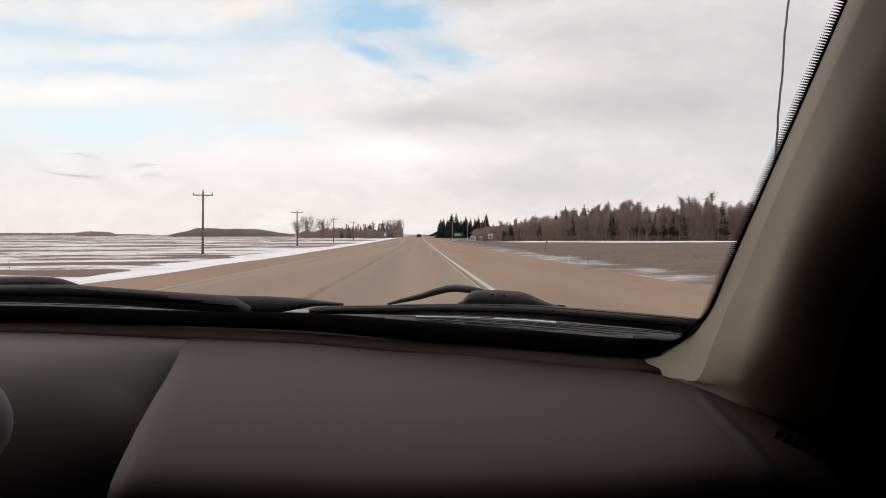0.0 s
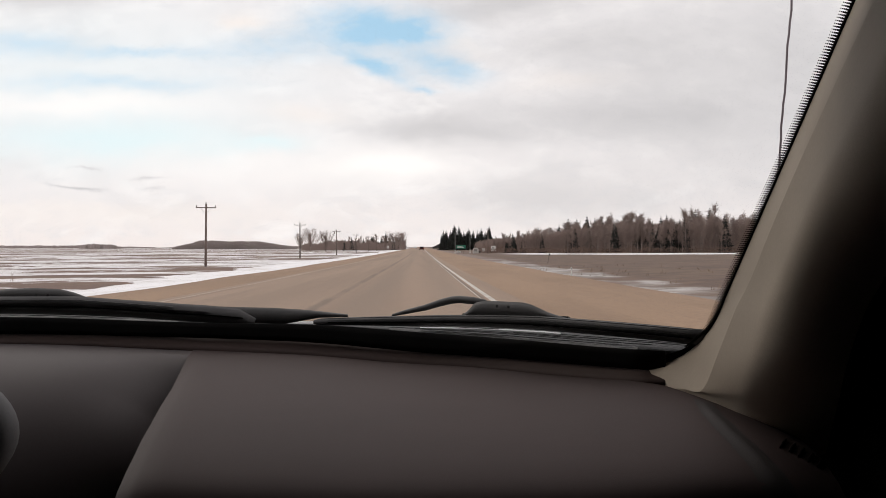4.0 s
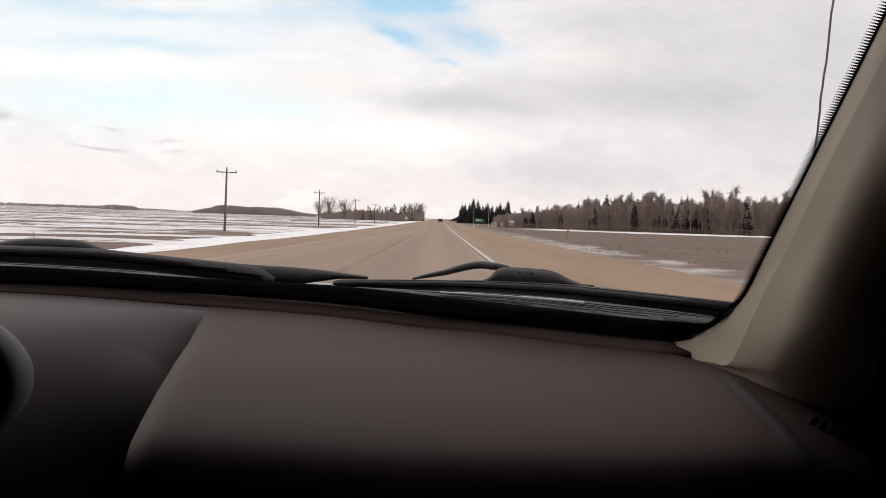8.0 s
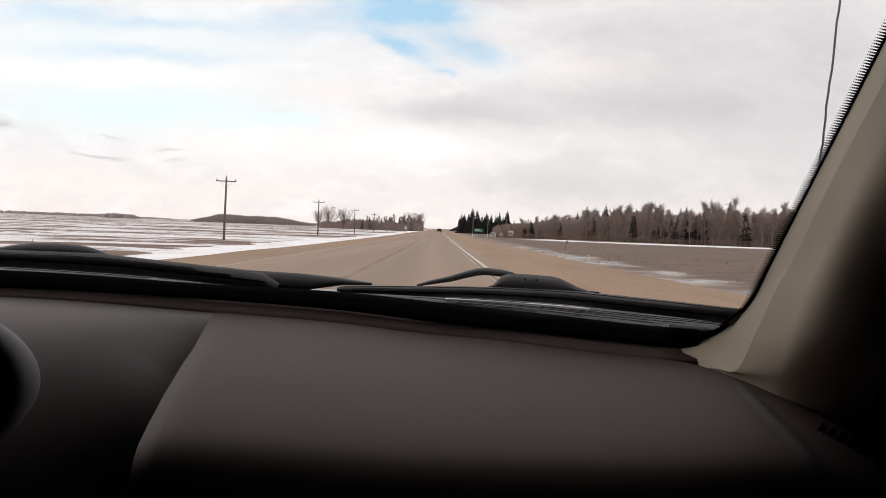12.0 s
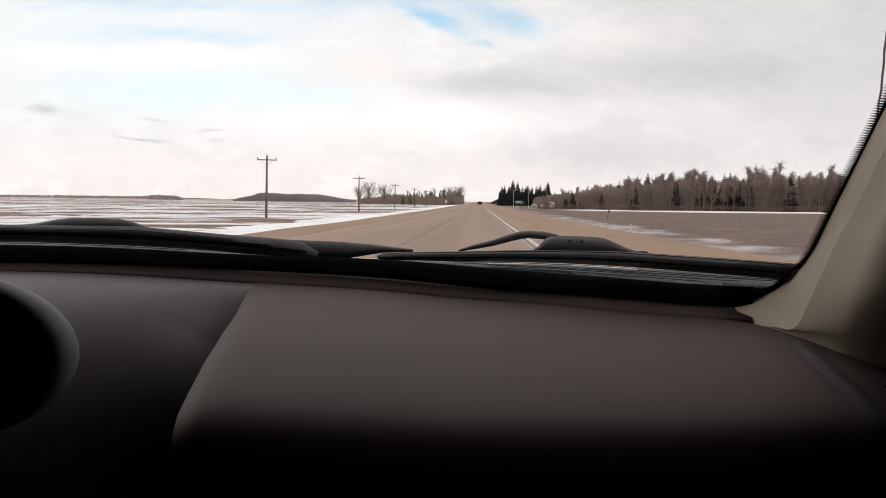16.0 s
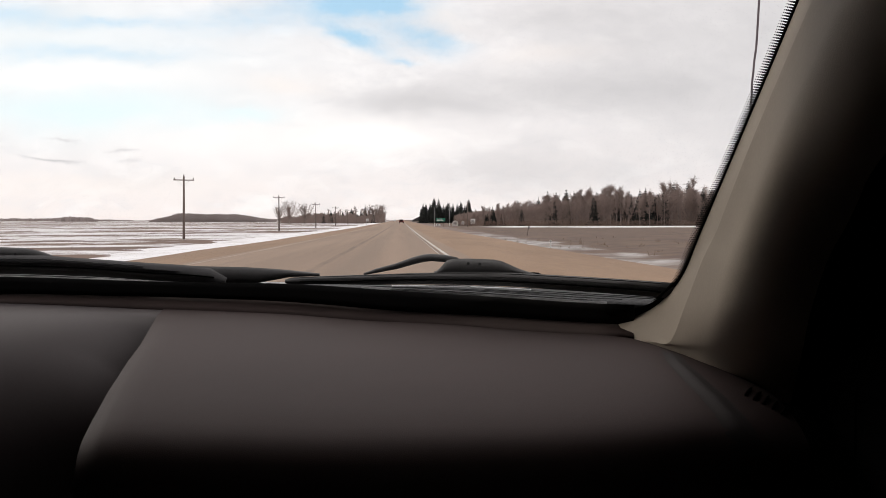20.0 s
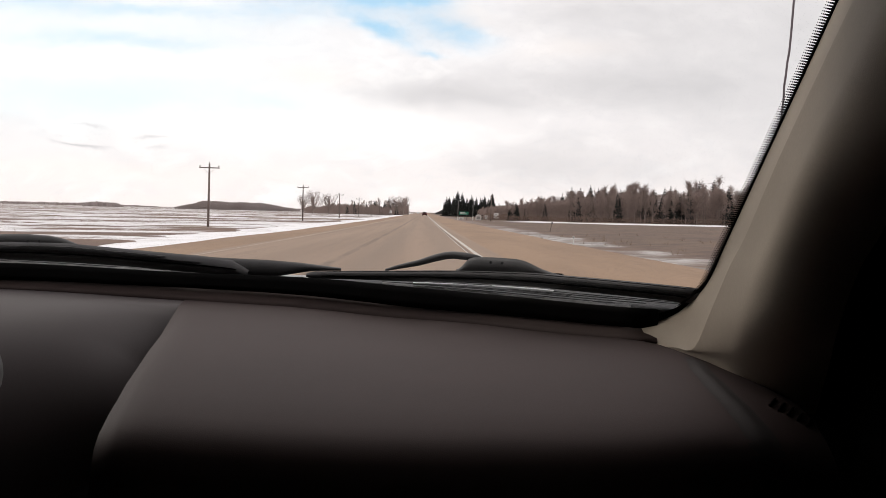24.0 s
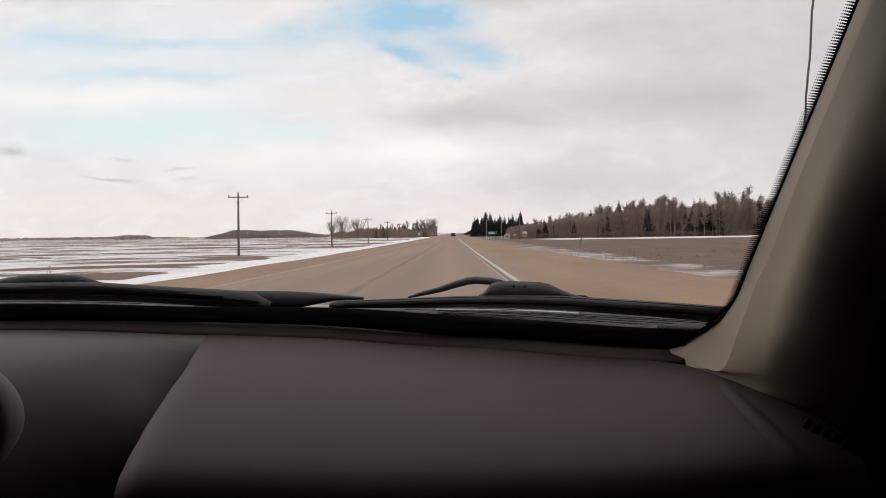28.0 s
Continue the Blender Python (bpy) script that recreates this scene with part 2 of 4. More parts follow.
M_wire = material("wire", (0.5, 0.5, 0.52), 0.5, 0.5)
M_insul = material("insulator", (0.42, 0.40, 0.38), 0.3)
M_bark = material("aspen_bark", (0.310, 0.258, 0.232), 0.9, 0, (0.21, 0.168, 0.150), 1.5, 9, 0.2, 12, 0.8, 0.25)
M_twig = material("twigs", (0.315, 0.243, 0.214), 0.95, 0, (0.225, 0.168, 0.147), 0.6, 5, 0, 10, 0.7, 0.25)
M_needle = material("spruce_needles", (0.030, 0.034, 0.028), 0.85, 0, (0.016, 0.018, 0.017), 1.2, 8, 0, 10, 0.8, 0.3)
M_line = material("road_paint", (0.66, 0.64, 0.60), 0.7, 0, (0.33, 0.27, 0.215), 1.2, 14, 0.1, 60, 0.8)
M_faded = material("faded_road_paint", (0.47, 0.38, 0.31), 0.8, 0, (0.29, 0.21, 0.155), 0.8, 9, 0.1, 60, 0.9)
M_green = material("sign_green", (0.012, 0.16, 0.10), 0.45, 0, (0.014, 0.13, 0.085), 3, 30)
M_white = material("sign_white", (0.70, 0.68, 0.66), 0.5, 0, (0.60, 0.58, 0.55), 3, 30)
M_bar = material("sign_print", (0.14, 0.13, 0.13), 0.5)
M_galv = material("galvanised_post", (0.36, 0.35, 0.34), 0.5, 0.6, (0.27, 0.26, 0.25), 6, 40)
M_car = material("dark_red_paint", (0.060, 0.012, 0.012), 0.3, 0.2)
M_carw = material("pale_paint", (0.55, 0.55, 0.55), 0.3, 0.1)
M_tail = material("tail_lamp", (0.30, 0.015, 0.012), 0.3)
M_tyre = material("tyre", (0.02, 0.02, 0.02), 0.9)
M_stone = material("arch_board", (0.58, 0.55, 0.51), 0.8, 0, (0.40, 0.37, 0.34), 2, 20)
M_brush = material("brush", (0.245, 0.165, 0.130), 0.95, 0, (0.160, 0.108, 0.088), 0.5, 4, 0, 10, 0.8)
M_weed = material("dead_weeds", (0.27, 0.185, 0.12), 0.95, 0, (0.19, 0.13, 0.085), 1.5, 10, per_object=0.25)

M_glass = bpy.data.materials.new("windscreen_glass")
M_glass.use_nodes = True
gt = M_glass.node_tree
gt.nodes.clear()
g_tr, g_gl, g_mx, g_fr, g_out = (gt.nodes.new(k) for k in ("ShaderNodeBsdfTransparent", "ShaderNodeBsdfGlossy", "ShaderNodeMixShader", "ShaderNodeFresnel", "ShaderNodeOutputMaterial"))
g_tr.inputs[0].default_value = (0.985, 0.99, 0.985, 1)
g_gl.inputs["Roughness"].default_value = 0.02
g_fr.inputs["IOR"].default_value = 1.12
gt.links.new(g_fr.outputs[0], g_mx.inputs[0])
gt.links.new(g_tr.outputs[0], g_mx.inputs[1])
gt.links.new(g_gl.outputs[0], g_mx.inputs[2])
gt.links.new(g_mx.outputs[0], g_out.inputs[0])


class Mat:
    """A small builder for the ground's layered materials."""

    def __init__(self, name, rough):
        self.m = bpy.data.materials.new(name)
        self.m.use_nodes = True
        self.t = self.m.node_tree
        self.b = self.t.nodes["Principled BSDF"]
        self.b.inputs["Roughness"].default_value = rough
        self.tc = self.t.nodes.new("ShaderNodeTexCoord").outputs["Object"]
        s = self.t.nodes.new("ShaderNodeSeparateXYZ")
        self.t.links.new(self.tc, s.inputs[0])
        self.x, self.y = s.outputs[0], s.outputs[1]

    def put(self, sock, v):
        if isinstance(v, tuple):
            sock.default_value = (*v, 1)
        elif isinstance(v, (int, float)):
            sock.default_value = v
        else:
            self.t.links.new(v, sock)

    def math(self, op, a, b=0.0, clamp=False):
        n = self.t.nodes.new("ShaderNodeMath")
        n.operation, n.use_clamp = op, clamp
        self.put(n.inputs[0], a), self.put(n.inputs[1], b)
        return n.outputs[0]

    def noise(self, scale, detail=5, rough=0.6, stretch=(1, 1, 1), distort=0.0):
        mp = self.t.nodes.new("ShaderNodeMapping")
        mp.inputs["Scale"].default_value = stretch
        self.t.links.new(self.tc, mp.inputs[0])
        n = self.t.nodes.new("ShaderNodeTexNoise")
        n.inputs["Scale"].default_value, n.inputs["Detail"].default_value = scale, detail
        n.inputs["Roughness"].default_value, n.inputs["Distortion"].default_value = rough, distort
        self.t.links.new(mp.outputs[0], n.inputs["Vector"])
        return n.outputs[0]

    def ramp(self, v, a, b, lo=0.0, hi=1.0):
        n = self.t.nodes.new("ShaderNodeMapRange")
        n.interpolation_type = "SMOOTHSTEP"
        self.put(n.inputs[0], v)
        for i, q in enumerate((a, b, lo, hi)):
            n.inputs[1 + i].default_value = q
        return n.outputs[0]

    def mix(self, fac, a, b):
        n = self.t.nodes.new("ShaderNodeMix")
        n.data_type = "RGBA"
        self.put(n.inputs[0], fac), self.put(n.inputs[6], a), self.put(n.inputs[7], b)
        return n.outputs[2]

    def near(self, v, c, half, soft):
        """1 within half of c, falling to 0 over soft."""
        return self.ramp(self.math("ABSOLUTE", self.math("SUBTRACT", v, c)), half, half + soft, 1.0, 0.0)

    def done(self, colour, height=None, strength=0.3, distance=0.05, rough=None):
        self.put(self.b.inputs["Base Color"], colour)
        if rough is not None:
            self.put(self.b.inputs["Roughness"], rough)
        if height is not None:
            u = self.t.nodes.new("ShaderNodeBump")
            u.inputs["Strength"].default_value, u.inputs["Distance"].default_value = strength, distance
            self.put(u.inputs["Height"], height)
            self.t.links.new(u.outputs[0], self.b.inputs["Normal"])
        return self.m


# stubble fields with melting snow: mostly white on the west side, brown grass on the east
g = Mat("field", 0.95)
soil = g.mix(g.ramp(g.noise(0.05, 6, 0.65, (0.5, 1, 1)), 0.35, 0.65), (0.140, 0.085, 0.064), (0.190, 0.116, 0.082))
soil = g.mix(g.ramp(g.noise(1.7, 4, 0.7), 0.4, 0.7, 0, 0.7), soil, (0.105, 0.066, 0.052))
soil = g.mix(g.ramp(g.noise(0.018, 3, 0.5, (0.4, 1, 1)), 0.5, 0.62, 0, 0.6), soil, (0.205, 0.132, 0.078))
soil = g.mix(g.ramp(g.x, 9.0, 17.0, 0.0, 0.85), soil, g.mix(g.ramp(g.noise(0.35, 6, 0.7), 0.38, 0.66), (0.088, 0.055, 0.042), (0.150, 0.098, 0.066)))
drift = g.noise(0.065, 9, 0.70, (0.60, 1.0, 1), 1.2)
west = g.ramp(g.x, -17.0, -9.0, 1.0, 0.0)
far_west = g.ramp(g.x, -120.0, -25.0, 0.03, 0.045)
broad = g.math("MULTIPLY", g.math("SUBTRACT", g.noise(0.022, 5, 0.65, (0.7, 1.0, 1)), 0.5), 0.75)
cover = g.ramp(g.math("ADD", g.math("SUBTRACT", drift, far_west), broad), 0.440, 0.485, 1.0, 0.0)
stubble = g.ramp(g.noise(0.55, 6, 0.75, (0.6, 1.0, 1)), 0.50, 0.64, 1.0, 0.35)
cover = g.math("MULTIPLY", cover, stubble)
cover = g.math("MULTIPLY", cover, west)
east_snow = g.math("MULTIPLY", g.near(g.math("ADD", g.y, g.math("MULTIPLY", g.noise(0.05, 3), 30.0)), 272.0, 20.0, 6.0), g.ramp(g.x, 20.0, 34.0))
east_patch = g.math("MULTIPLY", g.ramp(g.noise(0.06, 5, 0.6, (0.35, 1, 1)), 0.69, 0.74), g.ramp(g.x, 12.0, 16.0))
puddle = g.math("MULTIPLY", g.near(g.math("ADD", g.x, g.math("MULTIPLY", g.noise(0.30, 7, 0.72, (1, 0.5, 1)), 7.0)), 14.6, 2.0, 1.6), g.math("MULTIPLY", g.ramp(g.noise(0.06, 4, 0.6, (1, 1, 1)), 0.36, 0.5), g.ramp(g.y, 90.0, 210.0, 1.0, 0.25)))
ice = g.mix(g.ramp(g.noise(0.5, 5, 0.6), 0.4, 0.62), (0.20, 0.175, 0.16), (0.46, 0.43, 0.41))
snow_c = g.mix(g.ramp(g.noise(0.9, 5, 0.6), 0.35, 0.75), (0.80, 0.785, 0.80), (0.66, 0.63, 0.63))
colour = g.mix(puddle, soil, ice)
colour = g.mix(g.math("MAXIMUM", g.math("MAXIMUM", cover, east_snow), g.math("MULTIPLY", east_patch, 0.9)), colour, snow_c)
M_field = g.done(colour, g.noise(2.5, 5, 0.7), 0.5, 0.08, g.math("SUBTRACT", 0.95, g.math("MULTIPLY", puddle, 0.2)))

g = Mat("snow", 0.85)
sn = g.mix(g.ramp(g.noise(0.6, 6, 0.6, (1, 0.35, 1)), 0.4, 0.7), (0.84, 0.825, 0.84), (0.68, 0.65, 0.645))
sn = g.mix(g.ramp(g.noise(2.2, 5, 0.7, (1, 0.4, 1)), 0.62, 0.74), sn, (0.36, 0.28, 0.23))
M_snow = g.done(sn, g.noise(1.4, 5, 0.6), 0.5, 0.06)

g = Mat("asphalt", 0.85)
road_c = g.mix(g.ramp(g.noise(0.25, 6, 0.6, (2.6, 0.05, 1)), 0.36, 0.66), (0.305, 0.209, 0.147), (0.245, 0.167, 0.117))
road_c = g.mix(g.ramp(g.noise(14.0, 3, 0.7), 0.42, 0.72, 0, 0.45), road_c, (0.130, 0.104, 0.082))
joint = g.math("MULTIPLY", g.near(g.math("ADD", g.x, g.math("MULTIPLY", g.noise(0.5, 3, 0.6, (0.2, 1, 1)), 0.16)), -2.0, 0.03, 0.15), g.ramp(g.noise(0.09, 4, 0.6, (0.05, 1, 1)), 0.38, 0.62, 0.35, 1.0))
road_c = g.mix(g.math("MULTIPLY", joint, 0.58), road_c, (0.085, 0.064, 0.050))
seam_r = g.math("MULTIPLY", g.near(g.math("ADD", g.x, g.math("MULTIPLY", g.noise(0.3, 3), 0.08)), 1.47, 0.03, 0.05), 0.55)
road_c = g.mix(seam_r, road_c, (0.100, 0.078, 0.062))
tracks = g.math("MAXIMUM", g.near(g.x, -1.15, 0.2, 0.45), g.near(g.x, 0.75, 0.2, 0.45))
road_c = g.mix(g.math("MULTIPLY", tracks, 0.22), road_c, (0.165, 0.130, 0.100))
M_asphalt = g.done(road_c, g.noise(30.0, 4, 0.7), 0.25, 0.02)

g = Mat("gravel", 0.95)
gr = g.mix(g.ramp(g.noise(0.3, 6, 0.65, (1.2, 0.15, 1)), 0.35, 0.68), (0.320, 0.208, 0.132), (0.258, 0.166, 0.105))
gr = g.mix(g.ramp(g.noise(9.0, 4, 0.75), 0.42, 0.7, 0, 0.5), gr, (0.150, 0.105, 0.076))
M_gravel = g.done(gr, g.noise(22.0, 5, 0.75), 0.45, 0.03)


# ---------------------------------------------------------------- helpers for building
def mesh_from(name, verts, faces, smooth=False):
    me = bpy.data.meshes.new(name)
    me.from_pydata([tuple(v) for v in verts], [], [tuple(q) for q in faces])
    me.validate()
    if smooth:
        for p in me.polygons:
            p.use_smooth = True
    return me


def part(name, data, mat, parent=None, label="", smooth=False):
    """Links a bmesh or mesh as one object under a thing or a part."""
    if isinstance(data, bmesh.types.BMesh):
        bmesh.ops.recalc_face_normals(data, faces=data.faces)
        me = bpy.data.meshes.new(name)
        data.to_mesh(me)
        data.free()
        if smooth:
            for p in me.polygons:
                p.use_smooth = True
    else:
        me = data
    if mat is not None and not me.materials:
        me.materials.append(mat)
    ob = new(name, me)
    ob.parent = parent
    if label:
        tagged(ob, label)
    return ob


def box(x0, x1, y0, y1, z0, z1, bevel=0.0, bm=None):
    own = bm is None
    bm = bm or bmesh.new()
    r = bmesh.ops.create_cube(bm, size=1.0, matrix=Matrix.LocRotScale(((x0 + x1) / 2, (y0 + y1) / 2, (z0 + z1) / 2), None, (x1 - x0, y1 - y0, z1 - z0)))
    if bevel and own:
        bmesh.ops.bevel(bm, geom=bm.edges[:], offset=bevel, segments=2, affect="EDGES", profile=0.5)
    return bm


def tube(points, radii, sides=6, bm=None):
    """A tapered tube along points."""
    bm = bm or bmesh.new()
    pts = [Vector(p) for p in points]
    rings = []
    for i, p in enumerate(pts):
        d = (pts[min(i + 1, len(pts) - 1)] - pts[max(i - 1, 0)]).normalized()
        q = d.to_track_quat("Z", "Y")
        r = radii[i] if isinstance(radii, (list, tuple)) else radii
        rings.append([bm.verts.new(p + q @ Vector((r * math.cos(a), r * math.sin(a), 0))) for a in (2 * math.pi * k / sides for k in range(sides))])
    for a, b in zip(rings, rings[1:]):
        for k in range(sides):
            bm.faces.new((a[k], a[(k + 1) % sides], b[(k + 1) % sides], b[k]))
    bm.faces.new(rings[0][::-1]), bm.faces.new(rings[-1])
    return bm


def smooth_line(x, xs, zs):
    """A rounded curve through a few knots."""
    w = 0.05
    return float(sum(np.interp(x + d * w, xs, zs) for d in (-1, -0.5, 0, 0.5, 1)) / 5)


def solid(name, fn, us, vs, thick):
    """A grid surface fn(u, v) given a thickness along its normals."""
    bm = bmesh.new()
    rows = [[bm.verts.new(fn(u, v)) for v in vs] for u in us]
    for a, b in zip(rows, rows[1:]):
        for i in range(len(vs) - 1):
            bm.faces.new((a[i], b[i], b[i + 1], a[i + 1]))
    bmesh.ops.recalc_face_normals(bm, faces=bm.faces)
    if thick:
        bmesh.ops.solidify(bm, geom=bm.faces[:], thickness=thick)
    return bm


# ---------------------------------------------------------------- ground and road
PROFILE_X = [-3200, -300, -90, -40, -21, -15, -11.5, -8.2, -6.6, 2.6, 6.5, 9.0, 12.5, 17.0, 24.0, 45.0, 120.0, 400, 3200]
PROFILE_Z = [-1.2, -0.9, -0.75, -0.65, -0.55, -0.60, -0.62, -0.12, -0.05, -0.05, -0.10, -0.75, -0.85, -0.70, -0.62, -0.60, -0.55, -0.8, -1.2]
YS = [-400, -200, -120, -60, -30, -15] + [2.0 * i for i in range(0, 15)] + [30 + 5 * i for i in range(18)] + [120 + 12 * i for i in range(22)] + [390, 430, 480, 540, 620, 720, 850, 1000, 1200, 1500, 1900, 2400, 3000, 3700, 4500]


def lie(y):
    """The road's long fall from the car into the flat."""
    return -0.39 * (1 - math.exp(-y / 60)) if y > 0 else -0.0065 * y


def land(x, y):
    return float(np.interp(x, PROFILE_X, PROFILE_Z)) + lie(y)


xs_ground = sorted(set(PROFILE_X + [-2200, -1500, -1000, -650, -450, -200, -140, -65, -30, -18, -13, -10, 4, 7.5, 10.5, 14.5, 20, 30, 36, 60, 80, 100, 160, 220, 300, 650, 1000, 1500, 2200]))


def ground_bump(x, y):
    if -9 < x < 7:
        return 0.0
    k = min(1.0, (abs(x + 1) - 8) / 14)
    return k * 0.16 * noise.noise(Vector((x * 0.045, y * 0.06, 0.3)))


gv = [(x, y, land(x, y) + ground_bump(x, y)) for y in YS for x in xs_ground]
nx = len(xs_ground)
gf = [(j * nx + i, j * nx + i + 1, (j + 1) * nx + i + 1, (j + 1) * nx + i) for j in range(len(YS) - 1) for i in range(nx - 1)]
ground = part("ground", mesh_from("ground", gv, gf, True), M_field)
tagged(ground, "flat brown stubble fields with patches of melting snow", "ground", kind="structure")


def strip(name, x0, x1, lift, mat, y0=-400, y1=4500, wander=0.0):
    """A layer of the road between two lines along it, with thickness at its edges."""
    ys = [y for y in YS if y0 <= y <= y1]
    v, f = [], []
    for y in ys:
        a = x0 + wander * noise.noise(Vector((y * 0.09, 1.7, x0)))
        b = x1 + wander * noise.noise(Vector((y * 0.09, 5.1, x1)))
        z = lie(y) + lift
        v += [(a, y, z - 0.12), (a, y, z), (b, y, z), (b, y, z - 0.12)]
    for j in range(len(ys) - 1):
        for k in range(3):
            f.append((4 * j + k, 4 * j + k + 1, 4 * j + 5 + k, 4 * j + 4 + k))
    return part(name, mesh_from(name, v, f), mat)


tagged(strip("road", -5.95, 2.25, 0.0, M_asphalt), "sun-bleached tan asphalt of a two-lane highway", "road", kind="structure")
tagged(strip("shoulder_east", 2.1, 6.6, -0.02, M_gravel, wander=0.15), "tan gravel shoulder beside the asphalt", "road shoulder", kind="structure")
tagged(strip("shoulder_west", -8.3, -5.8, -0.02, M_gravel, wander=0.25), "tan gravel shoulder along the snow bank", "road shoulder", kind="structure")


def paint(name, x, half, y0, y1, label, parent=None, mat=M_line):
    ys = [y0] + [y for y in YS if y0 < y < y1] + [y1]
    v, f = [], []
    for y in ys:
        for q in (-half, half):
            v.append((x + q, y, lie(y) + 0.006))
    for j in range(len(ys) - 1):
        f.append((2 * j, 2 * j + 1, 2 * j + 3, 2 * j + 2))
    return tagged(part(name, mesh_from(name, v, f), mat, parent), label, "" if parent else "road marking", kind="" if parent else "structure")


paint("edge_line_east", 1.60, 0.065, -400, 1400, "worn white edge line on the asphalt")
paint("pale_seam", 1.37, 0.014, -400, 300, "thin pale seam in the asphalt beside the edge line")
paint("edge_line_west", -5.62, 0.05, -400, 1400, "faded white edge line on the asphalt", None, M_faded)

# the ploughed snow bank west of the road, its edges ragged
sv, sf = [], []
sy = [-60 + 2.5 * i for i in range(140)] + [295 + 12 * i for i in range(40)]
for j, y in enumerate(sy):
    n1, n2 = noise.noise(Vector((y * 0.05, 2.0, 0.0))), noise.noise(Vector((y * 0.021, 9.0, 0.0)))
    n3 = noise.noise(Vector((y * 0.3, 4.0, 0.0)))
    a = -8.35 - 0.35 * (n1 + 0.5 * n3)
    b = -15.8 - 5.0 * n2 - 2.4 * n3 - 1.5 * n1
    for k in range(9):
        s = k / 8
        x = a + (b - a) * s
        crown = 0.16 * math.sin(math.pi * min(1, s * 1.02)) ** 0.7 * (1 + 0.5 * noise.noise(Vector((x * 0.5, y * 0.2, 0))))
        sv.append((x, y, land(x, y) + ground_bump(x, y) + crown - (0.06 if k in (0, 8) else 0.0)))
for j in range(len(sy) - 1):
    for k in range(8):
        sf.append((9 * j + k, 9 * j + k + 1, 9 * j + 10 + k, 9 * j + 9 + k))
tagged(part("snow_bank", mesh_from("snow_bank", sv, sf, True), M_snow), "long ploughed bank of white snow beside the road", "snow bank", kind="stuff")


# ---------------------------------------------------------------- the car round the camera
CX = [-1.10, -0.60, -0.17, 0.085, 0.204, 0.323, 0.40]
CY = [1.50, 1.615, 1.598, 1.462, 1.326, 1.173, 1.02]


def depth(x):
    """How far ahead the foot of the windscreen lies, across the car."""
    return smooth_line(x, CX, CY)


def at(x, z, k=1.0):
    return Vector((x * k, depth(x) * k, EYE + z * k))


L_COWL = ([-1.1, -0.705, -0.397, -0.042, 0.201, 0.301, 0.36], [-0.150, -0.157, -0.172, -0.187, -0.183, -0.173, -0.165])
L_GLASS = ([-1.1, -0.705, -0.328, 0.048, 0.292, 0.36], [-0.138, -0.143, -0.153, -0.169, -0.159, -0.150])
L_BLACK = ([-1.1, -0.705, -0.404, -0.176, 0.065, 0.24, 0.30, 0.36], [-0.108, -0.114, -0.126, -0.129, -0.137, -0.135, -0.133, -0.125])

car = tagged(new("car"), "white car with taupe dashboard and beige pillar trim", "car")


def span(x0, x1, n):
    return [x0 + (x1 - x0) * i / (n - 1) for i in range(n)]


# dashboard: a long pad that slopes to the cabin and rolls over its front edge
def pad_left(y):
    return float(np.interp(y, [0.80, 0.851, 0.889, 0.967, 1.13, 1.284, 1.50, 1.62], [-0.283, -0.287, -0.291, -0.298, -0.318, -0.338, -0.368, -0.385]))


def pad_point(u, s):
    x = -0.3 + 0.71 * u
    for _ in range(3):
        far = at(x, smooth_line(x, *L_COWL), 0.985)
        y = far.y + (0.855 + 0.012 * math.cos((x - 0.05) * 3) - far.y) * min(s, 1.03)
        x = pad_left(y) + (0.41 - pad_left(y)) * u
    knots = [0.0, 0.30, 0.55, 0.75, 0.87, 0.93, 0.955, 0.97, 0.98, 0.99, 1.0, 1.03]
    drop = [0.0, 0.004, 0.013, 0.026, 0.039, 0.050, 0.060, 0.073, 0.090, 0.115, 0.16, 0.50]
    end = max(0.0, x - 0.27) / 0.12
    corner = 0.012 * max(0.0, 1 - u / 0.03) * min(1, max(0, (s - 0.12) * 4))
    return Vector((x, y, far.z - float(np.interp(s, knots, drop)) - 0.03 * end * end - corner))


S_PAD = [0, 0.04, 0.08, 0.12, 0.25, 0.4, 0.55, 0.66, 0.75, 0.82, 0.87, 0.90, 0.93, 0.955, 0.97, 0.98, 0.985, 0.99]
U_PAD = [0, 0.008, 0.018, 0.03, 0.06] + span(0.1, 1.0, 30)
dashboard = part("dashboard", solid("dashboard", pad_point, U_PAD, S_PAD, 0), M_dash, car, "dark taupe grained plastic passenger dashboard pad", True)
# the pad's own front roll, its shade put in as near-black colour
part("dash_front", solid("dash_front", pad_point, U_PAD, [0.99, 0.994, 1.0, 1.01, 1.02, 1.03], 0), M_black, dashboard, "front of the dashboard coloured black for its shade", True)


def console_point(x, s):
    """The centre panel: a short shelf by the glass that rolls down to the footwell and dips beside the pad."""
    far = at(x, smooth_line(x, *L_COWL), 0.985)
    side = min(1.0, max(0.0, (-0.345 - x) / 0.45))
    side = side ** 0.8
    r = 0.09 + 0.21 * side
    lip_y = 1.490 - 0.02 * side
    if s < 0.15:
        y, z = far.y + (lip_y - far.y) * s / 0.15, far.z
    else:
        q = (s - 0.15) / 0.85
        ang = radians(138) * min(1.0, q * 1.3)
        y = lip_y - r * math.sin(ang)
        z = far.z - 0.85 * r * (1 - math.cos(ang)) - 0.9 * max(0.0, q - 0.83)
    gap = max(0.0, pad_left(y) + 0.006 - x)
    dip = 0.080 * math.exp(-(gap / 0.085) ** 2) * min(1.0, max(0.0, (s - 0.11) / 0.22))
    return Vector((min(x, pad_left(y) + 0.006), y, z - 0.0015 - dip))


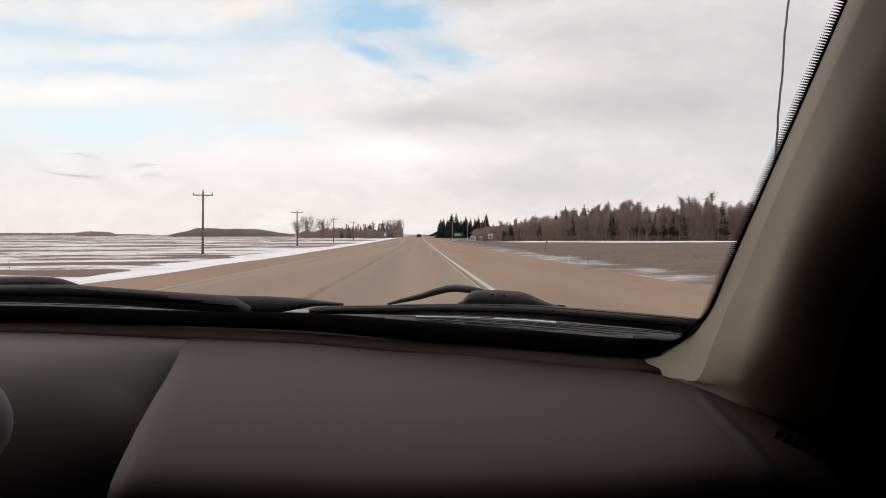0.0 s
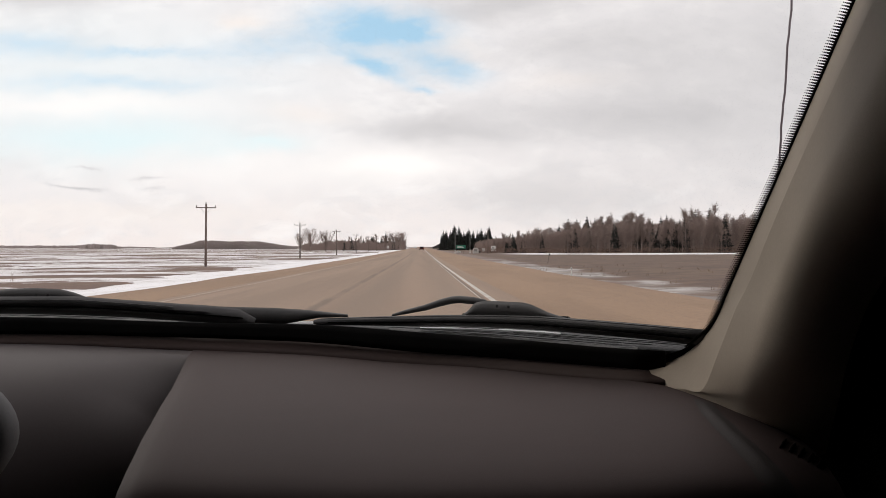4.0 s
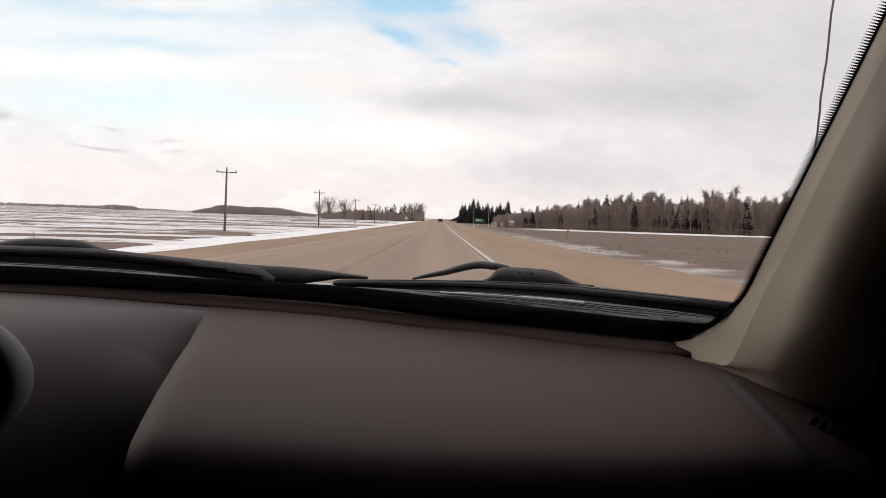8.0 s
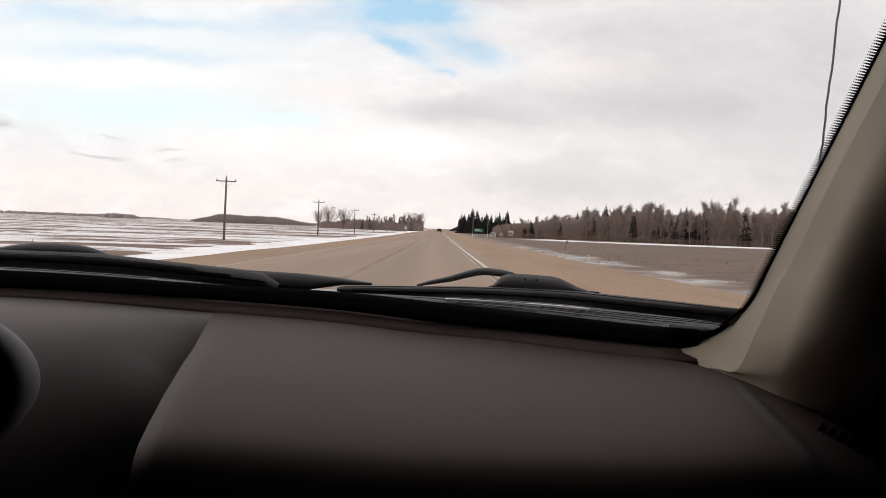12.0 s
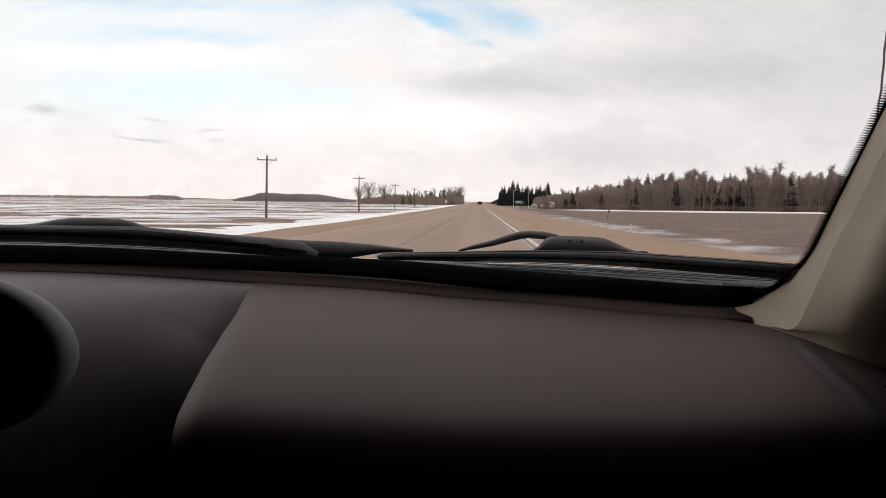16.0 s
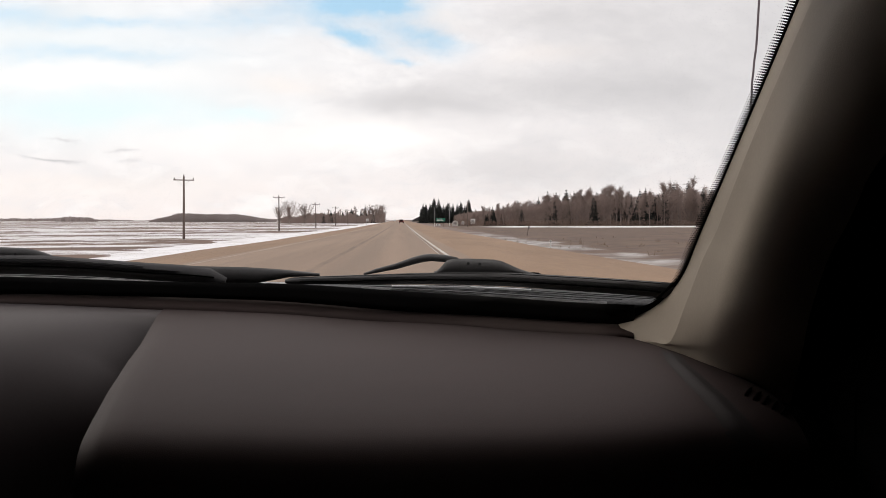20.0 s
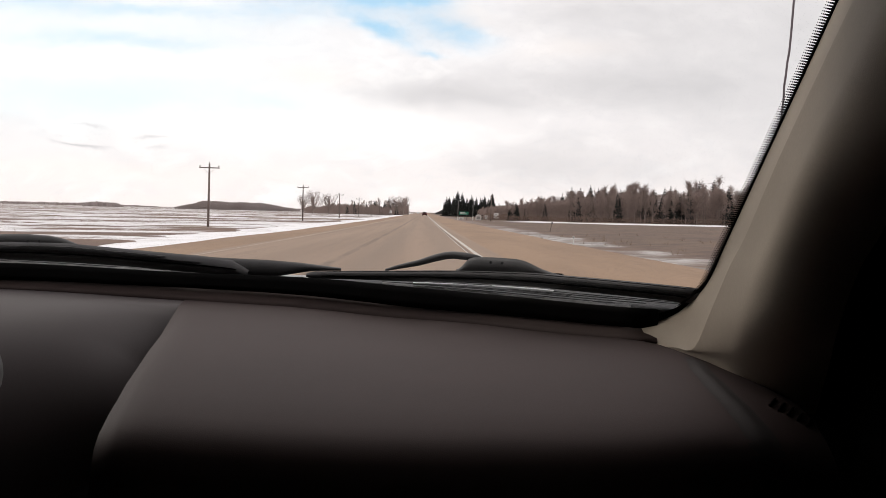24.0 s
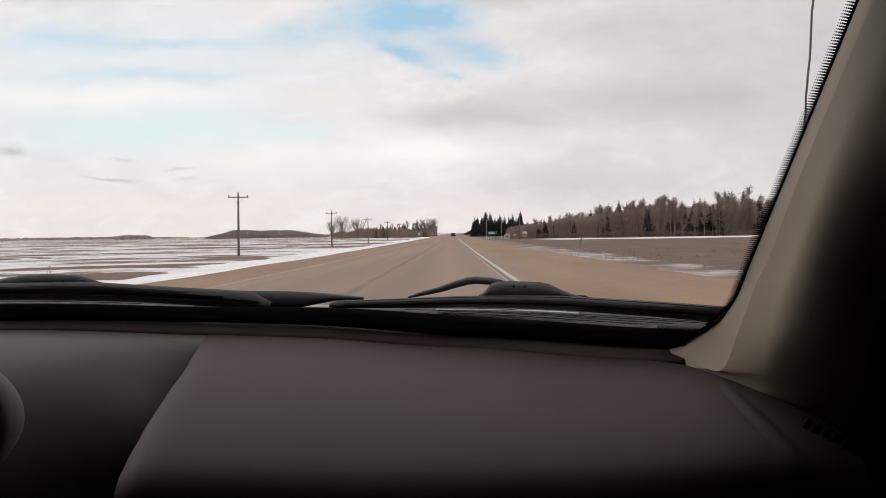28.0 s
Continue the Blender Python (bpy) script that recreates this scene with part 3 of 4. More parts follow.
part("center_panel", solid("center_panel", console_point, span(-1.12, -0.31, 60), span(0, 1, 56), 0), M_console, dashboard, "taupe centre dash panel with a rounded edge", True)

# the strip by the glass, with its defroster slot
def band(lo, hi, k0, k1, x0, x1, n=40, rows=4, thick=0.004):
    return solid("band", lambda x, s: at(x, smooth_line(x, *lo) * (1 - s) + smooth_line(x, *hi) * s, k0 + (k1 - k0) * s), span(x0, x1, n), span(0, 1, rows), thick)


part("defroster_strip", band(L_COWL, L_GLASS, 0.988, 1.012, -1.10, 0.311), M_dash_dark, dashboard, "darker strip at the foot of the glass", True)
# instrument hood ahead of the driver: a rounded rim round a dark opening
hood = bmesh.new()
rings = []
for y, grow in ((1.005, 0.80), (0.985, 0.83), (0.978, 0.90), (0.985, 0.96), (1.00, 0.985), (1.03, 0.93), (1.06, 0.80)):
    rings.append([hood.verts.new((-0.580 + 0.155 * grow * math.cos(a), y, EYE - 0.198 + 0.090 * grow * math.sin(a))) for a in (math.pi * (i / 40 * 1.7 - 0.35) for i in range(41))])
for a, b in zip(rings, rings[1:]):
    for i in range(40):
        hood.faces.new((a[i], a[i + 1], b[i + 1], b[i]))
part("instrument_hood", hood, M_hood, dashboard, "rounded grey hood over the instruments", True)
face = bmesh.new()
face.faces.new([face.verts.new((-0.580 + 0.128 * math.cos(a), 1.006, EYE - 0.198 + 0.0745 * math.sin(a))) for a in (math.pi * (i / 20 * 1.7 - 0.35) for i in range(21))])
part("instrument_panel", face, M_black, dashboard, "black instrument panel")
# side vent at the end of the pad
grid = [pad_point(u / 240, q / 240) for u in range(200, 241) for q in range(40, 232)]
def on_pad(x, y):
    near = sorted(grid, key=lambda p: (p.x - x) ** 2 + (p.y - y) ** 2)[:4]
    weights = [1 / ((p.x - x) ** 2 + (p.y - y) ** 2 + 1e-7) for p in near]
    return sum(w * p.z for w, p in zip(weights, near)) / sum(weights)


for i in range(5):
    x, y = 0.374 + 0.0074 * i, 0.951 - 0.0052 * i
    ends = [(x + 0.0075 * k, y + 0.0120 * k) for k in (-1, -0.5, 0, 0.5, 1)]
    part("vent_slot", tube([(px, py, on_pad(px, py) + 0.0002) for px, py in ends], 0.0012, 6), M_black, dashboard)


# a soft moulded ridge where the pad meets its end cap
def ridge_point(s, q):
    w = (q - 0.5) * (0.020 + 0.030 * s)
    p = pad_point(0.888 + 0.020 * s - 0.020 * math.sin(math.pi * s) + w, 0.20 + 0.78 * s)
    return p + Vector((0, 0, 0.0002 + 0.0022 * min(1, 3 * s) * math.cos(math.pi * (q - 0.5)) ** 2))


part("end_ridge", solid("ridge", ridge_point, span(0, 1, 40), span(0, 1, 13), 0), M_ridge, dashboard, "grey moulded ridge at the end of the pad", True)

# windscreen


def glass_point(x, s):
    k = max(0.0, x) / 0.36
    foot = at(x, smooth_line(x, *L_GLASS), 1.012 + 0.055 * k * k)
    return Vector((foot.x + 0.11 * k * 0.55 * s, foot.y - 0.92 * 0.55 * s, foot.z + 0.55 * s - 0.02 * s * s))


windscreen = part("windscreen", solid("windscreen", glass_point, span(-1.10, 0.36, 40), span(0, 1, 12), 0), M_glass, car, "clear raked windscreen glass", True)
windscreen.visible_shadow = False
part("black_border", band(L_GLASS, L_BLACK, 1.010, 1.008, -1.10, 0.312, thick=0.002), M_frit, windscreen, "black enamel border of the glass", True)
# the lip's pale mottled grey is its highlights, put into the colour
for x0, x1, high in ((-1.05, -0.41, 0.0030), (-0.05, 0.285, 0.0036)):
    lip = solid("lip", lambda x, s: at(x, smooth_line(x, *L_BLACK) + high * s * (1 + 0.35 * noise.noise(Vector((x * 60, 0.5, 0)))), 1.0125 + 0.018 * s), span(x0, x1, 120), [0, 0.5, 1], 0.001)
    part("seal_lip", lip, M_lip_glint, windscreen, "rubber lip with mottled highlights painted in grey")

# cowl grille outside the glass, below the wipers
L_CREST = ([-1.1, -0.745, -0.508, -0.40, -0.315, -0.224, -0.16, -0.074, 0.061, 0.177, 0.272, 0.40], [-0.090, -0.098, -0.106, -0.115, -0.124, -0.1285, -0.1285, -0.1265, -0.122, -0.118, -0.117, -0.112])
part("cowl", solid("cowl", lambda x, q: at(x, smooth_line(x, *L_BLACK) * (1 - q) + smooth_line(x, *L_CREST) * q, 1.03 + 0.05 * q), span(-1.10, 0.40, 60), span(0, 1, 4), 0.006), M_cowl, car, "black plastic cowl at the foot of the windscreen", True)
# ribs lighter than the cowl: thin glints painted as grey lines
for z0, x0, x1, m in ((0.35, -0.98, -0.33, M_rib_glint), (0.42, 0.0, 0.30, M_rib_glint), (0.60, 0.14, 0.33, M_rib_glint), (0.62, -0.70, -0.42, M_rib_glint), (0.72, 0.20, 0.34, M_rib_glint), (0.25, 0.02, 0.27, M_rib_glint), (0.52, -0.05, 0.22, M_rib_glint), (0.82, -0.10, 0.12, M_rib_glint), (0.50, -1.0, -0.55, M_rib_glint), (0.20, -0.9, -0.5, M_rib_glint), (0.80, -0.62, -0.33, M_rib_glint)):
    rib = solid("rib", lambda x, s: at(x, smooth_line(x, *L_BLACK) * (1 - z0) + smooth_line(x, *L_CREST) * z0 + 0.0009 * s, 1.028), span(x0, x1, 18), [0, 1], 0.001)
    part("rib_glint", rib, m, car, "thin raised cowl rib coloured grey as a glint")

# wipers: arm, blade and pivot cap
BLADE_TOP = ([-0.18, -0.169, -0.074, 0.035, 0.102, 0.178, 0.242, 0.345], [-0.1225, -0.1185, -0.1125, -0.106, -0.1025, -0.0985, -0.0985, -0.0985])
BLADE_LOW = ([-0.18, -0.169, -0.074, 0.061, 0.177, 0.272, 0.345], [-0.128, -0.1305, -0.1275, -0.123, -0.119, -0.1185, -0.118])


def exact(line):
    return lambda x: float(np.interp(x, *line))


def blade(low, top, k, xs, thick):
    """A bar between two lines, its face swelling towards the glass."""
    return solid("blade", lambda x, q: at(x, low(x) * (1 - q) + top(x) * q, k - 0.004 * math.sin(math.pi * q)), xs, span(0, 1, 6), thick)


wiper = part("wiper", blade(exact(BLADE_LOW), exact(BLADE_TOP), 1.020, [-0.180, -0.177, -0.172, -0.165] + span(-0.15, 0.345, 30), 0.006), M_rubber, car, "black wiper blade resting on the glass", True)
# thin grey lines paint the glints along the blade
for x0, x1 in ((-0.13, 0.035), (0.055, 0.165), (0.185, 0.33)):
    part("wiper_edge", blade(lambda x: exact(BLADE_LOW)(x) + 0.0052, lambda x: exact(BLADE_LOW)(x) + 0.0066, 1.0135, span(x0, x1, 12), 0.001), M_rib_glint, wiper, "grey line painted as a glint along the blade")
# painted glint: a near-white strip stands for the reflection under the blade
part("wiper_glint", solid("glint", lambda x, q: at(x, exact(BLADE_LOW)(x) - 0.0030 + 0.0016 * q, 1.013 + 0.022 * q), span(0.0, 0.20, 30), [0, 1], 0.0004), M_glint, wiper, "near-white strip painted as a glint below the blade")
for lo, hi, m, label in ((0.30, 0.44, M_black, "dark groove of the blade"), (0.86, 0.95, M_rib_glint, "grey upper rail"), (0.62, 0.67, M_rib_glint, "thin pressed line")):
    part("blade_line", blade(lambda x: exact(BLADE_LOW)(x) * (1 - lo) + exact(BLADE_TOP)(x) * lo, lambda x: exact(BLADE_LOW)(x) * (1 - hi) + exact(BLADE_TOP)(x) * hi, 1.0130, span(-0.155, 0.335, 40), 0.0006), m, wiper, label)
arm_pts = [at(-0.045, -0.1095, 1.03), at(-0.024, -0.1035, 1.03), at(0.008, -0.0955, 1.03), at(0.034, -0.0865, 1.03), at(0.050, -0.0820, 1.03), at(0.062, -0.0805, 1.03), at(0.083, -0.0815, 1.03), at(0.10, -0.085, 1.03)]
part("wiper_arm", tube(arm_pts, [0.0018, 0.0036, 0.0048, 0.0058, 0.0060, 0.0060, 0.0060, 0.0060], 8), M_wiper, wiper, "bent black wiper arm", True)
CAP_TOP = ([0.066, 0.074, 0.085, 0.095, 0.120, 0.152, 0.163, 0.172, 0.184, 0.197, 0.208], [-0.104, -0.0985, -0.0850, -0.0815, -0.0805, -0.0805, -0.0825, -0.0865, -0.0920, -0.0962, -0.0985])
part("pivot_cap", blade(lambda x: exact(BLADE_TOP)(x) - 0.004, exact(CAP_TOP), 1.024, span(0.066, 0.208, 44), 0.006), M_wiper, wiper, "moulded black pivot cap", True)
for x in (0.117, 0.133):
    part("cap_dimple", tube([at(x, -0.0885, 1.010), at(x, -0.0885, 1.016)], 0.0022, 8), M_cowl, wiper)

LEFT_TOP = ([-1.1, -0.745, -0.584, -0.508, -0.411, -0.363, -0.325, -0.30, -0.285, -0.28], [-0.080, -0.084, -0.0845, -0.0905, -0.0975, -0.1005, -0.1040, -0.109, -0.117, -0.124])
LEFT_LOW = ([-1.1, -0.745, -0.508, -0.40, -0.28], [-0.098, -0.103, -0.112, -0.120, -0.126])
wiper2 = part("wiper", blade(exact(LEFT_LOW), exact(LEFT_TOP), 1.020, span(-1.08, -0.28, 30), 0.006), M_rubber, car, "black wiper blade resting on the glass", True)
# the same painted glint on the left blade
part("wiper_edge", blade(lambda x: exact(LEFT_LOW)(x) + 0.004, lambda x: exact(LEFT_LOW)(x) + 0.0056, 1.0135, span(-0.98, -0.36, 20), 0.001), M_rib_glint, wiper2, "grey line painted as a glint along the blade")
for lo, hi, x0, x1, m, label in ((0.34, 0.46, -1.06, -0.30, M_black, "dark groove of the blade"), (0.84, 0.91, -1.06, -0.42, M_rib_glint, "grey upper rail"), (0.62, 0.66, -0.95, -0.36, M_rib_glint, "thin pressed line")):
    part("blade_line", blade(lambda x: exact(LEFT_LOW)(x) * (1 - lo) + exact(LEFT_TOP)(x) * lo, lambda x: exact(LEFT_LOW)(x) * (1 - hi) + exact(LEFT_TOP)(x) * hi, 1.0130, span(x0, x1, 40), 0.0006), m, wiper2, label)
ARM_TOP = ([-0.37, -0.315, -0.248, -0.191, -0.12], [-0.0985, -0.1005, -0.1020, -0.1055, -0.1120])
ARM_LOW = ([-0.37, -0.315, -0.228, -0.208, -0.171, -0.12], [-0.120, -0.1255, -0.1275, -0.1235, -0.1165, -0.1135])
part("wiper_arm", blade(exact(ARM_LOW), exact(ARM_TOP), 1.026, span(-0.37, -0.12, 40), 0.0015), M_wiper, wiper2, "flat black wiper arm tapering to its tip", True)
LCAP_TOP = ([-0.80, -0.745, -0.715, -0.69, -0.652, -0.615, -0.600, -0.585, -0.568, -0.550], [-0.082, -0.0770, -0.0705, -0.0675, -0.0665, -0.0685, -0.0710, -0.0755, -0.082, -0.087])
part("pivot_cap", blade(lambda x: exact(LEFT_TOP)(x) - 0.004, exact(LCAP_TOP), 1.024, span(-0.80, -0.550, 44), 0.006), M_wiper, wiper2, "moulded black pivot cap", True)
for x in (-0.648, -0.630):
    part("cap_dimple", tube([at(x, -0.0790, 1.010), at(x, -0.0790, 1.016)], 0.0022, 8), M_cowl, wiper2)

# bonnet beyond the cowl, and the whip on the wing
part("cowl_tray", box(-1.16, 0.50, 1.60, 1.90, EYE - 0.25, EYE - 0.21, 0.008), M_cowl, car, "black plastic tray below the wipers")
part("cowl_tray", box(0.16, 0.50, 1.20, 1.605, EYE - 0.26, EYE - 0.22, 0.008), M_cowl, car, "black plastic tray below the wipers")
part("bonnet", solid("bonnet", lambda x, s: Vector((x, 1.85 + 0.85 * s, EYE - 0.142 - 0.15 * s - 0.05 * s * s - 0.075 * (x + 0.35) ** 2)), span(-1.15, 0.55, 16), span(0, 1, 10), 0.01), M_paint, car, "white painted bonnet", True)
whip = [(0.510 + 0.079 * z + 0.0007 * math.sin(z * 60) + 0.0004 * math.sin(z * 170), 1.346, EYE + z) for z in span(-0.25, 0.75, 60)]
antenna = part("antenna", tube(whip, 0.0016, 6), M_whip, car, "thin dark whip antenna on the wing", True)
part("antenna_base", tube([(0.488, 1.346, EYE - 0.31), (0.490, 1.346, EYE - 0.25)], [0.016, 0.009], 10), M_black, antenna)
for side, label in ((1, "white painted front wing"), (-1, "white painted far front wing")):
    part("wing", solid("wing", lambda x, q: Vector((-0.32 + side * (x + 0.32), 1.22 + 1.43 * q, EYE - 0.285 - 0.11 * q - 0.05 * q * q - 1.6 * max(0, x - 0.50) ** 2)), span(0.42, 0.60, 8), span(0, 1, 8), 0.01), M_paint, car, label, True)

# the outer body: sides with wheel openings, nose, tail and roof skin, on four wheels
def body_side():
    top = [(2.66, 0.62), (2.62, 0.68), (1.25, 0.79), (-2.35, 0.84), (-2.50, 0.72), (-2.52, 0.35)]
    low = []
    for cy in (-1.62, 1.82):
        low += [(cy - 0.40, 0.25)] + [(cy - 0.38 * math.cos(math.pi * k / 8), 0.30 + 0.36 * math.sin(math.pi * k / 8)) for k in range(9)] + [(cy + 0.40, 0.25)]
    prof = top + [(-2.45, 0.25)] + low + [(2.60, 0.25)]
    bm = bmesh.new()
    a = [bm.verts.new((0.0, y, z)) for y, z in prof]
    b = [bm.verts.new((0.03, y, z)) for y, z in prof]
    bm.faces.new(a), bm.faces.new(b[::-1])
    for i in range(len(prof)):
        j = (i + 1) % len(prof)
        bm.faces.new((a[i], a[j], b[j], b[i]))
    return bm


for x in (0.57, -1.24):
    bm = body_side()
    bmesh.ops.translate(bm, vec=(x, 0, 0), verts=bm.verts)
    part("body_side", bm, M_paint, car, "white painted car side")
part("nose", box(-1.21, 0.57, 2.60, 2.68, 0.28, 0.64, 0.02), M_paint, car, "white front bumper")
part("tail", box(-1.21, 0.57, -2.52, -2.44, 0.28, 0.84, 0.02), M_paint, car, "white rear bumper")
part("boot_lid", box(-1.21, 0.57, -2.46, -1.46, 0.80, 0.85, 0.02), M_paint, car, "white boot lid")
for y in (-1.62, 1.82):
    for x, q in ((0.36, 1), (-1.20, -1)):
        tyre = part("wheel", tube([(x, y, 0.32), (x + 0.03, y, 0.32), (x + 0.17, y, 0.32), (x + 0.20, y, 0.32)], [0.29, 0.315, 0.315, 0.29], 24), M_tyre, car, "black road tyre")
        cx = x + (0.205 if q > 0 else -0.005)
        part("rim", tube([(cx - 0.012, y, 0.32), (cx + 0.012, y, 0.32)], [0.20, 0.20], 18), M_galv, tyre, "grey metal rim")

# right pillar: a padded trim in two planes, raked back to the roof
EDGE = [(0.298, 1.216, -0.157), (0.319, 1.19, -0.145), (0.338, 1.173, -0.131), (0.352, 1.144, -0.107), (0.357, 1.113, -0.083), (0.3585, 1.074, -0.048), (0.3653, 1.019, 0.011), (0.3723, 0.964, 0.07), (0.3795, 0.907, 0.131), (0.390, 0.826, 0.219), (0.4065, 0.695, 0.36)]
CREASE = [(0.304, 1.178, -0.176), (0.320, 1.13, -0.171), (0.331, 1.088, -0.166), (0.336, 1.045, -0.119), (0.341, 1.0, -0.066), (0.345, 0.969, -0.036), (0.345, 0.915, 0.012), (0.345, 0.865, 0.055), (0.345, 0.79, 0.115), (0.346, 0.714, 0.176), (0.35, 0.52, 0.33)]
DARK = [(0.372, 1.027, -0.222), (0.368, 0.997, -0.179), (0.357, 0.959, -0.149), (0.342, 0.912, -0.115), (0.337, 0.879, -0.079), (0.336, 0.855, -0.052), (0.336, 0.83, -0.031), (0.331, 0.795, -0.007), (0.322, 0.752, 0.016), (0.304, 0.637, 0.064), (0.292, 0.50, 0.16)]


def along(line, s):
    """A rounded curve through a line's knots."""
    f = s * (len(line) - 1)
    i = min(int(f), len(line) - 2)
    p = [Vector(line[min(max(i + k, 0), len(line) - 1)]) for k in (-1, 0, 1, 2)]
    q = f - i
    out = 0.5 * (2 * p[1] + (p[2] - p[0]) * q + (2 * p[0] - 5 * p[1] + 4 * p[2] - p[3]) * q * q + (3 * p[1] - p[0] - 3 * p[2] + p[3]) * q ** 3)
    return out + Vector((0, 0, EYE))


TURN_END = (0.066, -0.030, 0.0)


def glass_face(s, r):
    return along(EDGE, s).lerp(along(CREASE, s), r)


def cabin_face(s, r):
    """From the crease back along the cabin, then round to the door."""
    b, c = along(CREASE, s), along(DARK, s)
    start = b.lerp(c, 0.62)
    if r <= 1.0:
        return b.lerp(start, r)
    q = r - 1
    bend, end = c + Vector((0.0, -0.012, 0)), c + Vector(TURN_END)
    return start * (1 - q) ** 2 + bend * (2 * q * (1 - q)) + end * q * q


pillar = part("pillar_trim", solid("pillar", glass_face, span(0, 1, 44), span(0, 1, 7), 0), M_beige, car, "beige plastic trim of the windscreen pillar", True)
part("pillar_cover", solid("cover", cabin_face, span(0, 1, 44), span(0, 1, 5) + span(1.06, 2.0, 16), 0), M_beige, pillar, "beige cabin face of the pillar", True)


def frit_point(s, r):
    a = along(EDGE, s)
    corner = max(0.0, 1 - s * 2.6) ** 1.5
    return (a - Vector((0, 0, EYE))) * 1.004 + Vector((0, 0, EYE)) + Vector((-(0.0068 + 0.0127 * corner) * r + 0.003, 0.0, (0.015 * corner - 0.002) * r))


part("pillar_border", solid("frit", frit_point, span(0, 1, 40), [0, 0.5, 1.0], 0), M_frit, windscreen, "black enamel border along the pillar")
dots = bmesh.new()
rim = [frit_point(0.24 + 0.76 * i / 600, 1.0) for i in range(601)]
run = np.concatenate([[0.0], np.cumsum([(b - a).length for a, b in zip(rim, rim[1:])])])
for row in range(5):
    rad = 0.00135 - 0.00019 * row
    for d in np.arange(0.0015 * (row % 2), run[-1], 0.0030):
        f = float(np.interp(d, run, range(601)))
        p = rim[int(f)].lerp(rim[min(int(f) + 1, 600)], f - int(f)) + Vector((0.0002 - 0.0023 * row, 0, -0.0010 * row))
        vs = [dots.verts.new(p + Vector((rad * math.cos(a), 0, rad * math.sin(a)))) for a in (math.pi * k / 3 for k in range(6))]
        dots.faces.new(vs)
tagged(part("border_dots", dots, M_frit, windscreen, "fading rows of black enamel dots"), kind="stuff")

# cabin shell: door, roof, far door, back and floor; side windows closed by added black plates
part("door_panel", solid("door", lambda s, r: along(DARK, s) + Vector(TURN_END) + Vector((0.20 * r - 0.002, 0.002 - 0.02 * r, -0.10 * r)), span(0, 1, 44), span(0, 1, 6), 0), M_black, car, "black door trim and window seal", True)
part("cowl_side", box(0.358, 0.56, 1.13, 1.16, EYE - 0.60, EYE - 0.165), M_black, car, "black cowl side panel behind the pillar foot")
# unseen stepped fillers, added to block light from the side
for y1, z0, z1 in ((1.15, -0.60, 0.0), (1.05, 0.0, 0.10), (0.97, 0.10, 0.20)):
    part("side_light_filler", box(0.462, 0.50, 0.90, y1, EYE + z0, EYE + z1), M_black, car, "unseen black filler keeping side light off the pad end")
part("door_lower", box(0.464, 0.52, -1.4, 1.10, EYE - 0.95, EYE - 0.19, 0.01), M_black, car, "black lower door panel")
# solid where the side window would be, added to keep the cabin dark
part("door_upper", box(0.46, 0.52, -1.4, 0.95, EYE - 0.19, EYE + 0.42), M_black, car, "unseen black plate closing the near window")


def roof_plate(x0, x1, back, lift, thick):
    """A plate whose front edge follows the top of the windscreen round to the pillar."""
    bm = bmesh.new()
    rows = []
    for i in range(29):
        x = x0 + (x1 - x0) * i / 28
        k = min(max(0.0, x), 0.36) / 0.36
        foot = at(min(x, 0.36), smooth_line(min(x, 0.36), *L_GLASS), 1.012 + 0.055 * k * k)
        front = foot.y - 0.92 * (lift + EYE - foot.z) - 0.02
        rows.append([bm.verts.new((x, y, EYE + lift + q * thick)) for y in (back, front) for q in (0, 1)])
    for a, b in zip(rows, rows[1:]):
        for i, j in ((0, 2), (2, 3), (3, 1), (1, 0)):
            bm.faces.new((a[i], a[j], b[j], b[i]))
    bm.faces.new([rows[0][i] for i in (0, 2, 3, 1)]), bm.faces.new([rows[-1][i] for i in (0, 2, 3, 1)])
    return bm


part("roof", roof_plate(-1.10, 0.46, -1.4, 0.328, 0.06), M_lining, car, "grey fabric roof lining")
part("roof_skin", roof_plate(-1.12, 0.50, -1.42, 0.41, 0.03), M_paint, car, "white painted roof")
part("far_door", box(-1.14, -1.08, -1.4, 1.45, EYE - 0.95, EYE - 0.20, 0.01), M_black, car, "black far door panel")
# far window closed likewise, unseen, to shut out side light
part("far_window_blind", box(-1.13, -1.09, -1.4, 1.30, EYE - 0.20, EYE + 0.38), M_black, car, "unseen black plate closing the far window")
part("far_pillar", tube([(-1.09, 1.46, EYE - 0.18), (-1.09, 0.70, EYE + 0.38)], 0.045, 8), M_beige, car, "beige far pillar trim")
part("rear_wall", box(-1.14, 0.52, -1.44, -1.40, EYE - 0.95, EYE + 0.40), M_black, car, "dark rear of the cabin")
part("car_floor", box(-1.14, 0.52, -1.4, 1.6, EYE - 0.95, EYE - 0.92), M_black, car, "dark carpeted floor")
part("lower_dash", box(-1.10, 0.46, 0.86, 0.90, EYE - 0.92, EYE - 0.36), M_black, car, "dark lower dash")


